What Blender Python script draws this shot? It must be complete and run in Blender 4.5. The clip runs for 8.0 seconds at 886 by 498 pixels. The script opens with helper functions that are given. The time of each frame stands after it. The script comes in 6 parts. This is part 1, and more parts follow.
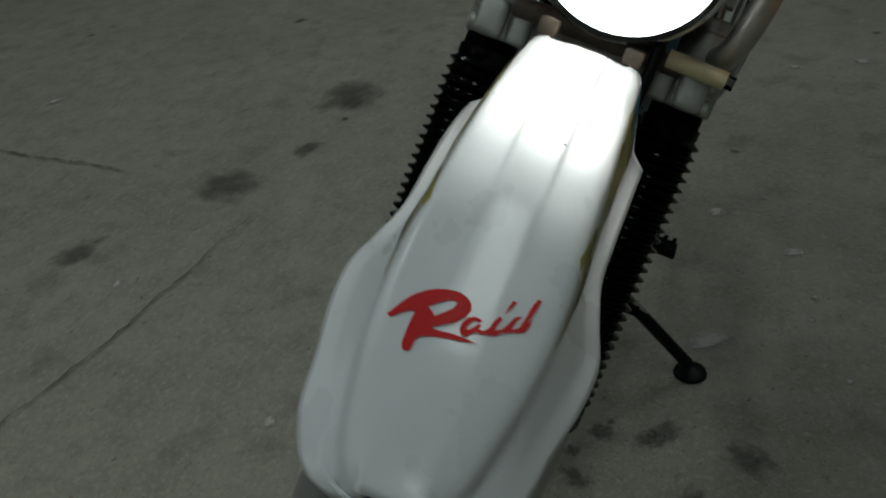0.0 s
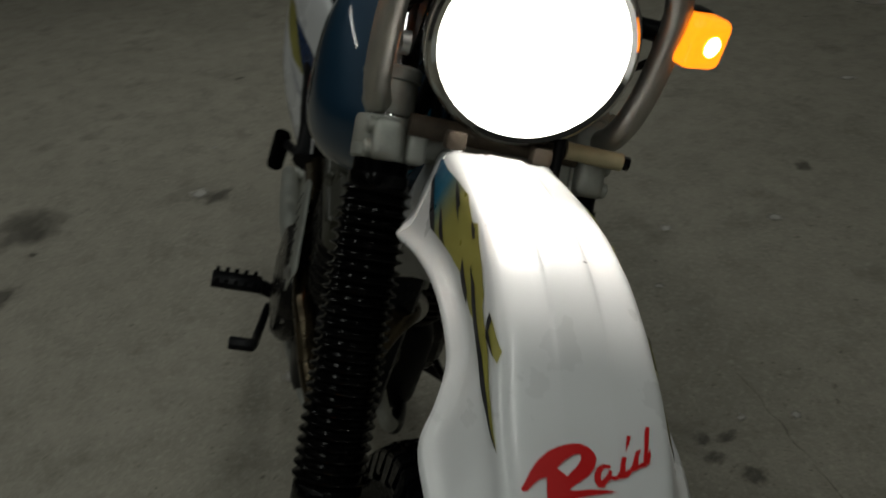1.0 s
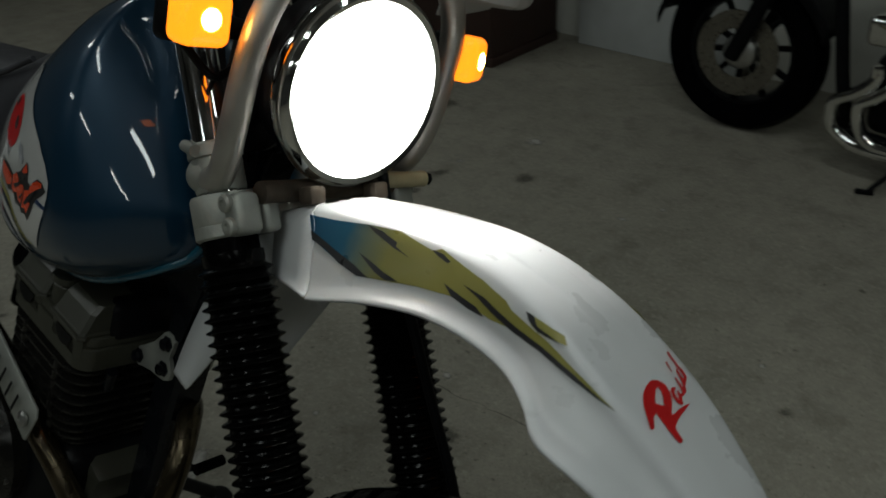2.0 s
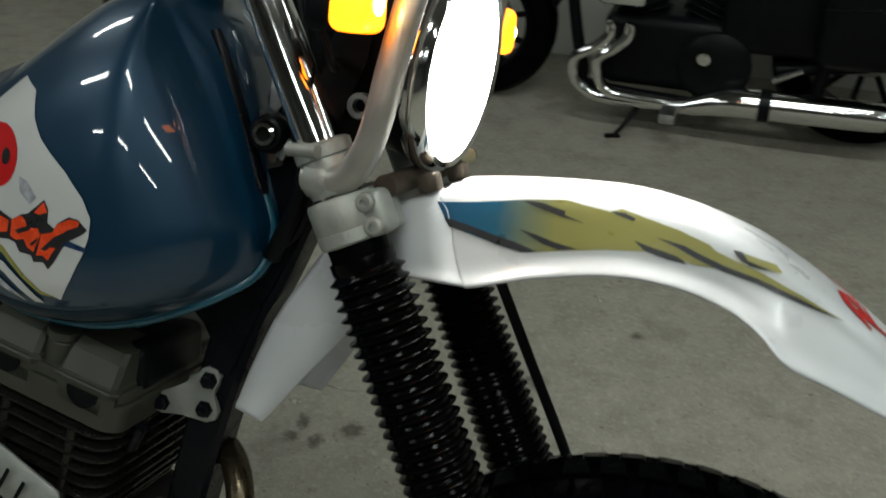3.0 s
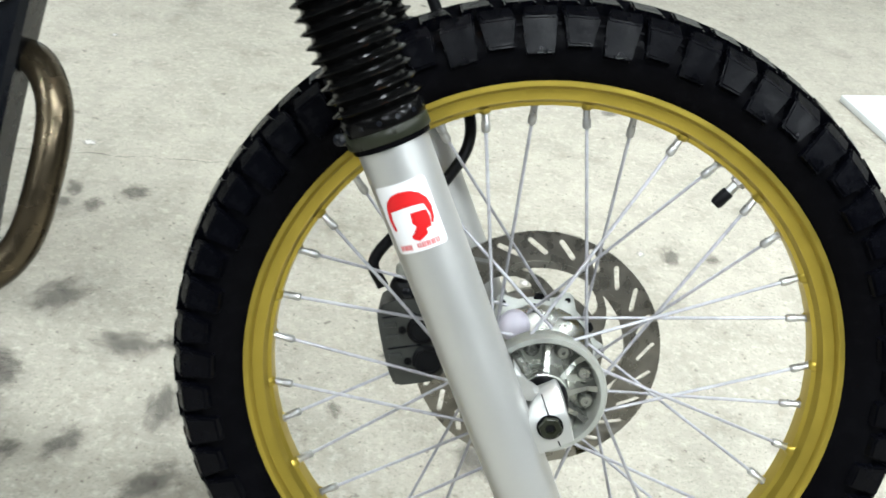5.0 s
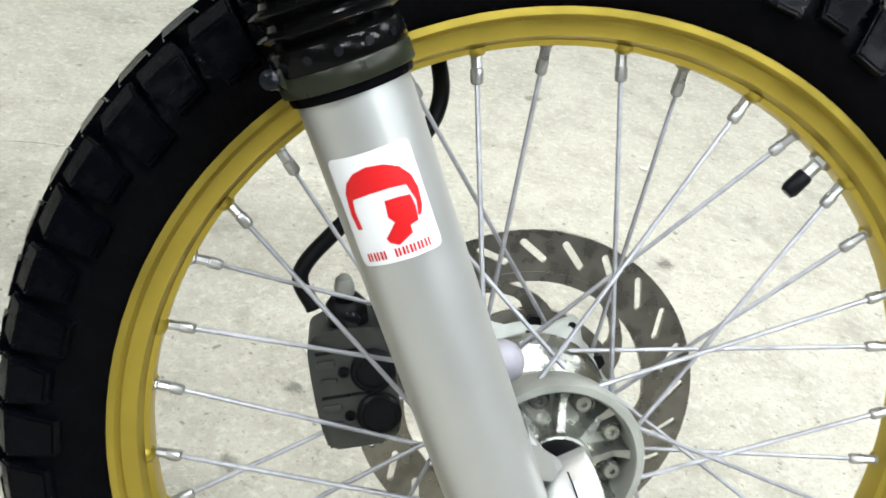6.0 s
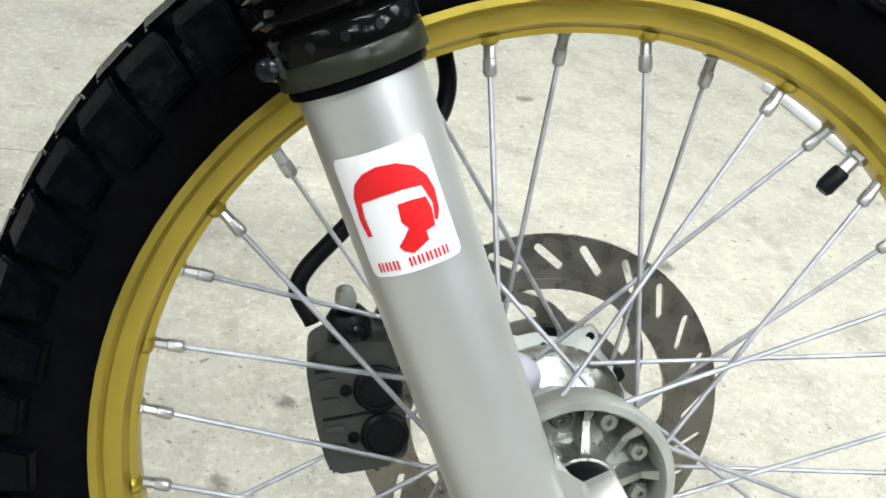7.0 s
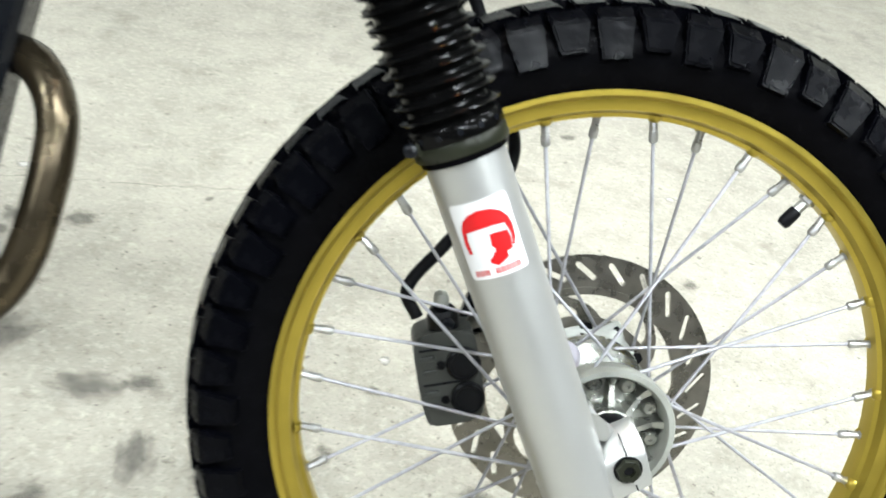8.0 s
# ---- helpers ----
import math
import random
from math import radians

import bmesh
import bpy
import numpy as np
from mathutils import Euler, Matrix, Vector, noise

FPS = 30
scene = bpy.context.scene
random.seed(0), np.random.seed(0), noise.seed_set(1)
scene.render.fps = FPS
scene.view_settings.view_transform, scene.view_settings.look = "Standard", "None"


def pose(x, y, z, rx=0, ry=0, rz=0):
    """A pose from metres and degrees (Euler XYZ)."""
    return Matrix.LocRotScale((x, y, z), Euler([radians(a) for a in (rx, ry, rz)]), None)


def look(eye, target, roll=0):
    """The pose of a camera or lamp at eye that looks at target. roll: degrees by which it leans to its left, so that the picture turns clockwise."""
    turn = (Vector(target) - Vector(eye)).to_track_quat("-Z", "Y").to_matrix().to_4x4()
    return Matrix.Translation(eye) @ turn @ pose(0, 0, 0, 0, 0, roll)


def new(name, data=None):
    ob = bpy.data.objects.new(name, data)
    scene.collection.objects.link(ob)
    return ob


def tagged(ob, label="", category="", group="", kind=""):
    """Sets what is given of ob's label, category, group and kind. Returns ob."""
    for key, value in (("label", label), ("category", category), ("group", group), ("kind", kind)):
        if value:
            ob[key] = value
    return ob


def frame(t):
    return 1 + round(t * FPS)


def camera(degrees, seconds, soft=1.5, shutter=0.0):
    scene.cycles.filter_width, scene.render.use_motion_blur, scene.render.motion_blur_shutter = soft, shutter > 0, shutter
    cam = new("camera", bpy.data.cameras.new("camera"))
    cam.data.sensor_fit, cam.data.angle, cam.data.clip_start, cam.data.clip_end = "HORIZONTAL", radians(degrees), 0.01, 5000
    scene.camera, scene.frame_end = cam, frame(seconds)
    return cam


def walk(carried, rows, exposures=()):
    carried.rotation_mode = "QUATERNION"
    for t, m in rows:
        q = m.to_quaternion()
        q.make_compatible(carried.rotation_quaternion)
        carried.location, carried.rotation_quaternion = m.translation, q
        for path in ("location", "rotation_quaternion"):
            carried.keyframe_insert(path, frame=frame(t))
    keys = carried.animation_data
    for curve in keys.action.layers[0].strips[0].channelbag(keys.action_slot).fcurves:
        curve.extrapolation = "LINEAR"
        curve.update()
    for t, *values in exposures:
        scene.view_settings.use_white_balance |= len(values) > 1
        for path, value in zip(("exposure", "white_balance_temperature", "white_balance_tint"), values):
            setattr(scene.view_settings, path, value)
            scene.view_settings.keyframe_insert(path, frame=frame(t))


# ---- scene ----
cam = camera(50.7, 8.0, soft=1.7, shutter=0.3)
PATH = [
    (0, (0.567, 0.3461, 1.2089), (-0.2175, 0.0426, 0.6682), -4.96),
    (0.5, (0.6197, 0.1951, 1.259), (-0.2232, 0.0565, 0.7391), -4.84),
    (1, (0.5221, 0.0569, 1.262), (-0.3323, 0.1339, 0.7481), -4.78),
    (1.3, (0.4831, -0.0325, 1.2879), (-0.3505, 0.1987, 0.7862), -3.75),
    (1.5, (0.4624, -0.1215, 1.2831), (-0.3269, 0.2371, 0.7847), -2.57),
    (1.7, (0.436, -0.2197, 1.2981), (-0.277, 0.2717, 0.798), -2.71),
    (2.8, (0.0732, -0.5216, 1.3106), (-0.2921, 0.2425, 0.7789), -0.96),
    (3, (-0.0088, -0.5624, 1.3018), (-0.2909, 0.2371, 0.7714), -0.08),
    (3.2, (-0.0705, -0.601, 1.2846), (-0.2732, 0.2092, 0.7347), 1.05),
    (3.5, (-0.1532, -0.6398, 1.2451), (-0.2767, 0.1871, 0.6965), 1.86),
    (4, (-0.1806, -0.6611, 1.1223), (-0.2455, 0.1839, 0.5915), 2.53),
    (4.5, (-0.1503, -0.6938, 1.006), (-0.182, 0.1259, 0.4341), 4.98),
    (5, (-0.1181, -0.6687, 0.9386), (-0.1047, 0.1433, 0.3551), 7.58),
    (6.3, (-0.1822, -0.4092, 0.748), (-0.0187, 0.4068, 0.1935), 13.02),
    (6.5, (-0.181, -0.4054, 0.7433), (-0.0177, 0.4133, 0.1927), 12.84),
    (7, (-0.1824, -0.4066, 0.7474), (-0.0171, 0.4076, 0.1909), 12.64),
    (7.5, (-0.1792, -0.4458, 0.7575), (-0.0258, 0.3828, 0.2191), 12.77),
    (8, (-0.2438, -0.6049, 0.8706), (-0.125, 0.2265, 0.3278), 11.11),
]
EXPOSURES = [(0, -2.75, 6050, 3), (0.5, -3.05, 6050, 3), (1.0, -2.8, 6650, 10), (1.5, -3.2, 6000, 3), (1.7, -3.05, 6200, 6), (2.8, -2.05, 6350, 8), (3.2, -0.95, 6250, 7), (3.5, -0.12, 6100, 7), (4.0, 0.3, 6250, 9), (4.5, 0.34, 6100, 10), (5.0, 0.76, 6000, 13), (6.5, 0.74, 6080, 14), (7.3, 0.70, 6080, 13), (8.0, 0.94, 6050, 13)]
walk(cam, [(t, look(eye, target, roll)) for t, eye, target, roll in PATH], EXPOSURES)

# ---- light: fluorescent garage ceiling, the headlight and the indicators ----
world = bpy.data.worlds.new("garage_world")
world.use_nodes = True
world.node_tree.nodes["Background"].inputs["Color"].default_value = (0.62, 0.68, 0.7, 1)
world.node_tree.nodes["Background"].inputs["Strength"].default_value = 0.02
scene.world = world
ROOM_X0, ROOM_X1, ROOM_Y0, ROOM_Y1, ROOM_H = -5.6, 5.5, -5.5, 2.92, 2.9
TUBES = [(x, y) for x in (-3.0, 0.2, 2.5) for y in (-3.0, -0.9, 0.75)]
for lx, ly in TUBES:
    lamp = bpy.data.lights.new("fluorescent_lamp", "AREA")
    lamp.shape, lamp.size, lamp.size_y, lamp.energy, lamp.color = "RECTANGLE", 1.2, 0.14, 44, (0.95, 1.0, 0.955)
    if lx > 2 and ly > 0:
        lamp.energy = 29  # dimmed so that the floor to the right is less bright
    lamp_ob = new("fluorescent_lamp", lamp)
    lamp_ob.matrix_world = pose(lx, ly, ROOM_H - 0.13)
# the headlight's beam, thrown forwards from its lens
beam_lamp = bpy.data.lights.new("headlight_beam", "SPOT")
beam_lamp.energy, beam_lamp.color, beam_lamp.shadow_soft_size = 85, (1.0, 0.97, 0.92), 0.06
beam_lamp.spot_size, beam_lamp.spot_blend = radians(100), 0.9
beam_ob = new("headlight_beam", beam_lamp)
BEAM_AT = pose(0, 0, 0.3287) @ pose(0, 0, 0, -18.93, 0, 0) @ Vector((-0.244, -0.001, 0.689))
beam_ob.matrix_world = Matrix.Translation(BEAM_AT) @ Vector((1, -0.05, -0.12)).to_track_quat("-Z", "Y").to_matrix().to_4x4()


# ---- materials ----
def mat(name, color, rough=0.5, metal=0.0, var=0.15, scale=30.0, bump=0.0, bump_scale=200.0, rough_var=0.1, coat=0.0, emit=None, spec=0.5, coat_rough=0.05):
    """A surface with colour variation at two scales, uneven gloss and fine relief."""
    m = bpy.data.materials.new(name)
    m.use_nodes = True
    nt = m.node_tree
    b = nt.nodes["Principled BSDF"]
    b.inputs["Metallic"].default_value = metal
    b.inputs["Specular IOR Level"].default_value = spec
    b.inputs["Coat Weight"].default_value = coat
    b.inputs["Coat Roughness"].default_value = coat_rough
    tc = nt.nodes.new("ShaderNodeTexCoord")
    n1 = nt.nodes.new("ShaderNodeTexNoise")
    n1.inputs["Scale"].default_value, n1.inputs["Detail"].default_value = scale, 6
    n2 = nt.nodes.new("ShaderNodeTexNoise")
    n2.inputs["Scale"].default_value, n2.inputs["Detail"].default_value = scale * 0.18, 3
    nt.links.new(tc.outputs["Object"], n1.inputs["Vector"])
    nt.links.new(tc.outputs["Object"], n2.inputs["Vector"])
    add = nt.nodes.new("ShaderNodeMath")
    add.operation = "ADD"
    nt.links.new(n1.outputs["Fac"], add.inputs[0])
    nt.links.new(n2.outputs["Fac"], add.inputs[1])
    rng = nt.nodes.new("ShaderNodeMapRange")
    rng.inputs["From Min"].default_value, rng.inputs["From Max"].default_value = 0.7, 1.3
    rng.inputs["To Min"].default_value, rng.inputs["To Max"].default_value = 1 - var, 1 + var
    nt.links.new(add.outputs[0], rng.inputs["Value"])
    mul = nt.nodes.new("ShaderNodeVectorMath")
    mul.operation = "MULTIPLY"
    mul.inputs[0].default_value = color[:3]
    nt.links.new(rng.outputs["Result"], mul.inputs[1])
    nt.links.new(mul.outputs["Vector"], b.inputs["Base Color"])
    r2 = nt.nodes.new("ShaderNodeMapRange")
    r2.inputs["From Min"].default_value, r2.inputs["From Max"].default_value = 0.3, 0.7
    r2.inputs["To Min"].default_value, r2.inputs["To Max"].default_value = max(0.02, rough - rough_var), min(1, rough + rough_var)
    nt.links.new(n1.outputs["Fac"], r2.inputs["Value"])
    nt.links.new(r2.outputs["Result"], b.inputs["Roughness"])
    if bump:
        n3 = nt.nodes.new("ShaderNodeTexNoise")
        n3.inputs["Scale"].default_value, n3.inputs["Detail"].default_value = bump_scale, 4
        nt.links.new(tc.outputs["Object"], n3.inputs["Vector"])
        bp = nt.nodes.new("ShaderNodeBump")
        bp.inputs["Strength"].default_value, bp.inputs["Distance"].default_value = bump, 0.002
        nt.links.new(n3.outputs["Fac"], bp.inputs["Height"])
        nt.links.new(bp.outputs["Normal"], b.inputs["Normal"])
    if emit:
        b.inputs["Emission Color"].default_value = (*emit[0], 1)
        b.inputs["Emission Strength"].default_value = emit[1]
    return m


def ramp_mat(name, stops, axis, lo, hi, rough=0.35, noise=0.1):
    """A printed film whose colour runs from one ink to another along an axis of its own."""
    m = mat(name, (1, 1, 1), rough)
    nt = m.node_tree
    b = nt.nodes["Principled BSDF"]
    tc = nt.nodes.new("ShaderNodeTexCoord")
    sep = nt.nodes.new("ShaderNodeSeparateXYZ")
    nt.links.new(tc.outputs["Object"], sep.inputs[0])
    nz = nt.nodes.new("ShaderNodeTexNoise")
    nz.inputs["Scale"].default_value = 60
    nt.links.new(tc.outputs["Object"], nz.inputs["Vector"])
    rng = nt.nodes.new("ShaderNodeMapRange")
    rng.inputs["From Min"].default_value, rng.inputs["From Max"].default_value = lo, hi
    nt.links.new(sep.outputs[axis], rng.inputs["Value"])
    mix = nt.nodes.new("ShaderNodeMath")
    mix.operation = "MULTIPLY_ADD"
    mix.inputs[1].default_value = noise
    nt.links.new(nz.outputs["Fac"], mix.inputs[0])
    nt.links.new(rng.outputs["Result"], mix.inputs[2])
    cr = nt.nodes.new("ShaderNodeValToRGB")
    while len(cr.color_ramp.elements) < len(stops):
        cr.color_ramp.elements.new(0.5)
    for e, (p, c) in zip(cr.color_ramp.elements, stops):
        e.position, e.color = p, (*c, 1)
    nt.links.new(mix.outputs[0], cr.inputs["Fac"])
    nt.links.new(cr.outputs["Color"], b.inputs["Base Color"])
    return m


def concrete_mat():
    m = bpy.data.materials.new("stained_concrete")
    m.use_nodes = True
    nt = m.node_tree
    b = nt.nodes["Principled BSDF"]
    tc = nt.nodes.new("ShaderNodeTexCoord")

    def tex(scale, detail, lo, hi, rough=0.6):
        n = nt.nodes.new("ShaderNodeTexNoise")
        n.inputs["Scale"].default_value, n.inputs["Detail"].default_value, n.inputs["Roughness"].default_value = scale, detail, rough
        nt.links.new(tc.outputs["Object"], n.inputs["Vector"])
        r = nt.nodes.new("ShaderNodeMapRange")
        r.inputs["From Min"].default_value, r.inputs["From Max"].default_value = lo, hi
        nt.links.new(n.outputs["Fac"], r.inputs["Value"])
        return r.outputs["Result"]

    def mixc(fac, a, c, amount=1.0):
        x = nt.nodes.new("ShaderNodeMix")
        x.data_type = "RGBA"
        s = nt.nodes.new("ShaderNodeMath")
        s.operation = "MULTIPLY"
        s.inputs[1].default_value = amount
        nt.links.new(fac, s.inputs[0])
        nt.links.new(s.outputs[0], x.inputs["Factor"])
        for sock, v in ((x.inputs["A"], a), (x.inputs["B"], c)):
            if isinstance(v, tuple):
                sock.default_value = (*v, 1)
            else:
                nt.links.new(v, sock)
        return x.outputs["Result"]

    col = mixc(tex(2.2, 5, 0.35, 0.68), (0.356, 0.334, 0.275), (0.297, 0.279, 0.228))
    col = mixc(tex(11, 7, 0.43, 0.68, 0.7), col, (0.204, 0.190, 0.154), 0.65)
    col = mixc(tex(70, 6, 0.50, 0.66, 0.75), col, (0.441, 0.416, 0.342), 0.75)
    col = mixc(tex(210, 6, 0.53, 0.67, 0.8), col, (0.119, 0.109, 0.086), 0.68)
    col = mixc(tex(33, 6, 0.58, 0.72, 0.75), col, (0.127, 0.118, 0.094), 0.75)
    col = mixc(tex(48, 3, 0.66, 0.71, 0.6), col, (0.11, 0.10, 0.08), 0.75)
    col = mixc(tex(130, 3, 0.64, 0.70, 0.6), col, (0.09, 0.08, 0.065), 0.8)
    col = mixc(tex(5.5, 5, 0.58, 0.76), col, (0.136, 0.126, 0.102), 0.5)
    nt.links.new(col, b.inputs["Base Color"])
    r = nt.nodes.new("ShaderNodeMapRange")
    r.inputs["To Min"].default_value, r.inputs["To Max"].default_value = 0.5, 0.85
    nt.links.new(tex(9, 5, 0.3, 0.7), r.inputs["Value"])
    nt.links.new(r.outputs["Result"], b.inputs["Roughness"])
    n = nt.nodes.new("ShaderNodeTexNoise")
    n.inputs["Scale"].default_value, n.inputs["Detail"].default_value = 90, 8
    nt.links.new(tc.outputs["Object"], n.inputs["Vector"])
    bp = nt.nodes.new("ShaderNodeBump")
    bp.inputs["Strength"].default_value, bp.inputs["Distance"].default_value = 0.55, 0.004
    nt.links.new(n.outputs["Fac"], bp.inputs["Height"])
    nt.links.new(bp.outputs["Normal"], b.inputs["Normal"])
    return m


CONCRETE = concrete_mat()
CRACK = mat("crack_dirt", (0.10, 0.09, 0.075), 0.9, var=0.4, scale=60)
# south, west and east walls: dark colour chosen to cut bounced light
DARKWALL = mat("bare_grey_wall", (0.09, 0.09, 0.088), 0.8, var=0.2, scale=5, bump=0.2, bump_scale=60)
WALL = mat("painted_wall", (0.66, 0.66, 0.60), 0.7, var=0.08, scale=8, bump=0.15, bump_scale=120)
# unseen ceiling, darkened so that less light bounces onto the bike
CEILING = mat("ceiling_board", (0.14, 0.14, 0.135), 0.8, var=0.06, scale=6)
WHITE = mat("white_plastic", (0.62, 0.63, 0.635), 0.32, var=0.03, scale=12, bump=0.02, bump_scale=60, coat=0.15)
TEAL = mat("teal_lacquer", (0.0022, 0.034, 0.074), 0.40, 0.30, var=0.10, scale=5, coat=1.0, rough_var=0.04, coat_rough=0.012)
TEAL_LIP = mat("teal_lacquer_edge", (0.012, 0.085, 0.13), 0.25, var=0.12, scale=12, coat=0.5)
RUBBER = mat("black_rubber", (0.002, 0.002, 0.0025), 0.22, spec=0.012, var=0.3, scale=60, bump=0.35, bump_scale=240, rough_var=0.12)
TREAD = mat("glossy_tread_rubber", (0.0011, 0.0012, 0.0020), 0.24, spec=0.05, var=0.3, scale=60, bump=0.3, bump_scale=75, rough_var=0.12)
GAITER = mat("gaiter_rubber", (0.002, 0.002, 0.002), 0.15, spec=0.085, var=0.3, scale=80, bump=0.12, bump_scale=250, rough_var=0.12)
BLACK = mat("black_paint", (0.004, 0.0042, 0.005), 0.4, spec=0.12, var=0.25, scale=40, bump=0.05)
BLACKSATIN = mat("satin_black_frame", (0.0035, 0.0042, 0.006), 0.28, spec=0.15, var=0.2, scale=30, coat=0.12)
VINYL = mat("black_vinyl", (0.03, 0.03, 0.036), 0.5, var=0.2, scale=80, bump=0.2, bump_scale=500)
GOLD = mat("gold_anodised_rim", (0.40, 0.305, 0.046), 0.35, 0.85, var=0.07, scale=40, rough_var=0.06)
SILVER = mat("silver_fork_paint", (0.41, 0.413, 0.398), 0.38, 0.65, var=0.012, scale=40, bump=0.02, bump_scale=900, rough_var=0.03)
CAST = mat("cast_aluminium", (0.36, 0.37, 0.335), 0.50, 0.55, var=0.2, scale=50, bump=0.25, bump_scale=250)
DOME = mat("pale_dome_paint", (0.36, 0.345, 0.39), 0.42, var=0.05, scale=60, bump=0.05, bump_scale=300)
HUBCAST = mat("pale_hub_casting", (0.38, 0.39, 0.36), 0.7, 0.3, var=0.2, scale=50, bump=0.3, bump_scale=200)
CASTGREY = mat("grey_engine_paint", (0.046, 0.046, 0.034), 0.42, 0.1, var=0.12, scale=40, bump=0.08, bump_scale=220)
HUBDARK = mat("rough_hub_casting", (0.30, 0.305, 0.275), 0.28, 0.85, var=0.3, scale=50, bump=0.3, bump_scale=160)
CALIPER = mat("grey_black_caliper_paint", (0.024, 0.026, 0.023), 0.42, var=0.4, scale=45, bump=0.25, bump_scale=220)
FINMAT = mat("engine_fin_paint", (0.020, 0.019, 0.017), 0.25, 0.5, var=0.2, scale=50, bump=0.1)
CHROME = mat("chrome", (0.78, 0.78, 0.76), 0.09, 1.0, var=0.05, scale=40, rough_var=0.05)
STEEL = mat("dull_steel", (0.50, 0.50, 0.48), 0.38, 1.0, var=0.2, scale=60, bump=0.08)
SPOKE = mat("zinc_spoke", (0.33, 0.33, 0.35), 0.5, 0.55, var=0.25, scale=150)
NIPPLE = mat("plated_spoke_nipple", (0.42, 0.42, 0.41), 0.36, 0.85, var=0.2, scale=150)
GUARD = mat("brushed_guard_tube", (0.46, 0.445, 0.41), 0.42, 0.8, var=0.18, scale=30, bump=0.05)
DISC = mat("brake_disc_steel", (0.20, 0.188, 0.16), 0.30, 0.85, var=0.25, scale=60, bump=0.06)
HEATED = mat("heat_browned_pipe", (0.075, 0.059, 0.036), 0.27, 0.85, var=0.55, scale=22, bump=0.05, rough_var=0.12)
OLIVE = mat("olive_band", (0.012, 0.0135, 0.008), 0.35, spec=0.2, var=0.25, scale=60)
RUST = mat("rusty_steel", (0.085, 0.066, 0.048), 0.7, 0.4, var=0.5, scale=70, bump=0.3)
RED = mat("red_vinyl_print", (0.50, 0.010, 0.011), 0.45, spec=0.2, var=0.06, scale=40)
ORANGE = mat("orange_red_print", (0.80, 0.07, 0.015), 0.3, var=0.1, scale=40, coat=0.5)
INK = mat("black_print", (0.02, 0.02, 0.022), 0.35, var=0.2, scale=60)
GREYPRINT = mat("grey_brush_print", (0.33, 0.34, 0.36), 0.35, var=0.5, scale=120)
NAVY = mat("navy_print", (0.012, 0.035, 0.10), 0.3, var=0.2, scale=60)
STICKER = mat("white_sticker", (0.62, 0.62, 0.62), 0.4, var=0.02, scale=40)
TANKWHITE = mat("white_tank_print", (0.60, 0.60, 0.58), 0.16, var=0.05, scale=20, coat=0.9)
FADE = ramp_mat("teal_to_olive_print", [(0.0, (0.005, 0.060, 0.135)), (0.36, (0.008, 0.085, 0.150)), (0.66, (0.22, 0.21, 0.055)), (1.0, (0.27, 0.25, 0.058))], "X", -0.26, -0.08, noise=0.08)
OLIVEPRINT = mat("olive_print", (0.27, 0.25, 0.058), 0.35, var=0.12, scale=60)
WOOD = mat("dark_brown_cabinet", (0.035, 0.016, 0.012), 0.5, var=0.3, scale=14, bump=0.1)
BOARD = mat("white_board", (0.55, 0.57, 0.56), 0.6, var=0.12, scale=9)
BEIGE = mat("aged_nylon", (0.45, 0.40, 0.24), 0.5, var=0.15, scale=60)
LENSGLOW = mat("headlight_glow", (0.9, 0.9, 0.9), 0.3, emit=((1.0, 0.96, 0.88), 60.0))
AMBER = mat("amber_lens", (0.75, 0.16, 0.01), 0.12, var=0.15, scale=200, bump=0.3, bump_scale=700, coat=0.5, emit=((1.0, 0.22, 0.005), 16.0))
AMBERPLASTIC = mat("amber_reflector", (0.8, 0.3, 0.03), 0.2, var=0.1, scale=80, coat=0.5)
BULB = mat("indicator_bulb", (1, 0.7, 0.3), 0.3, emit=((1.0, 0.55, 0.10), 220.0))
TUBEGLOW = mat("fluorescent_tube", (0.9, 0.9, 0.9), 0.4, emit=((0.95, 1.0, 0.94), 14.0))


# ---- builders ----
def finish(name, bm, material, parent=None, label="", smooth=40, matrix=None):
    me = bpy.data.meshes.new(name)
    bmesh.ops.recalc_face_normals(bm, faces=bm.faces)
    bm.to_mesh(me)
    bm.free()
    me.materials.append(material)
    if smooth:
        me.shade_smooth()
        me.set_sharp_from_angle(angle=radians(smooth))
    ob = new(name, me)
    if parent:
        ob.parent = parent
    if matrix is not None:
        ob.matrix_local = matrix
    return tagged(ob, label)


def part(name, bm, material, parent, label="", smooth=40):
    return finish(name, bm, material, parent, label, smooth)


def share(ob, matrix, parent):
    """One more piece on the same mesh."""
    o = new(ob.name.split(".")[0], ob.data)
    o.parent = parent
    o.matrix_local = matrix
    return o


def spline(pts, n):
    """n points on a Catmull-Rom curve through pts (rows of any length)."""
    p = np.array(pts, float)
    p = np.vstack([2 * p[0] - p[1], p, 2 * p[-1] - p[-2]])
    out = []
    for u in np.linspace(0, len(pts) - 1, n):
        i = min(int(u), len(pts) - 2)
        t = u - i
        a, b, c, d = p[i], p[i + 1], p[i + 2], p[i + 3]
        out.append(0.5 * (2 * b + (c - a) * t + (2 * a - 5 * b + 4 * c - d) * t * t + (3 * b - a - 3 * c + d) * t ** 3))
    return np.array(out)


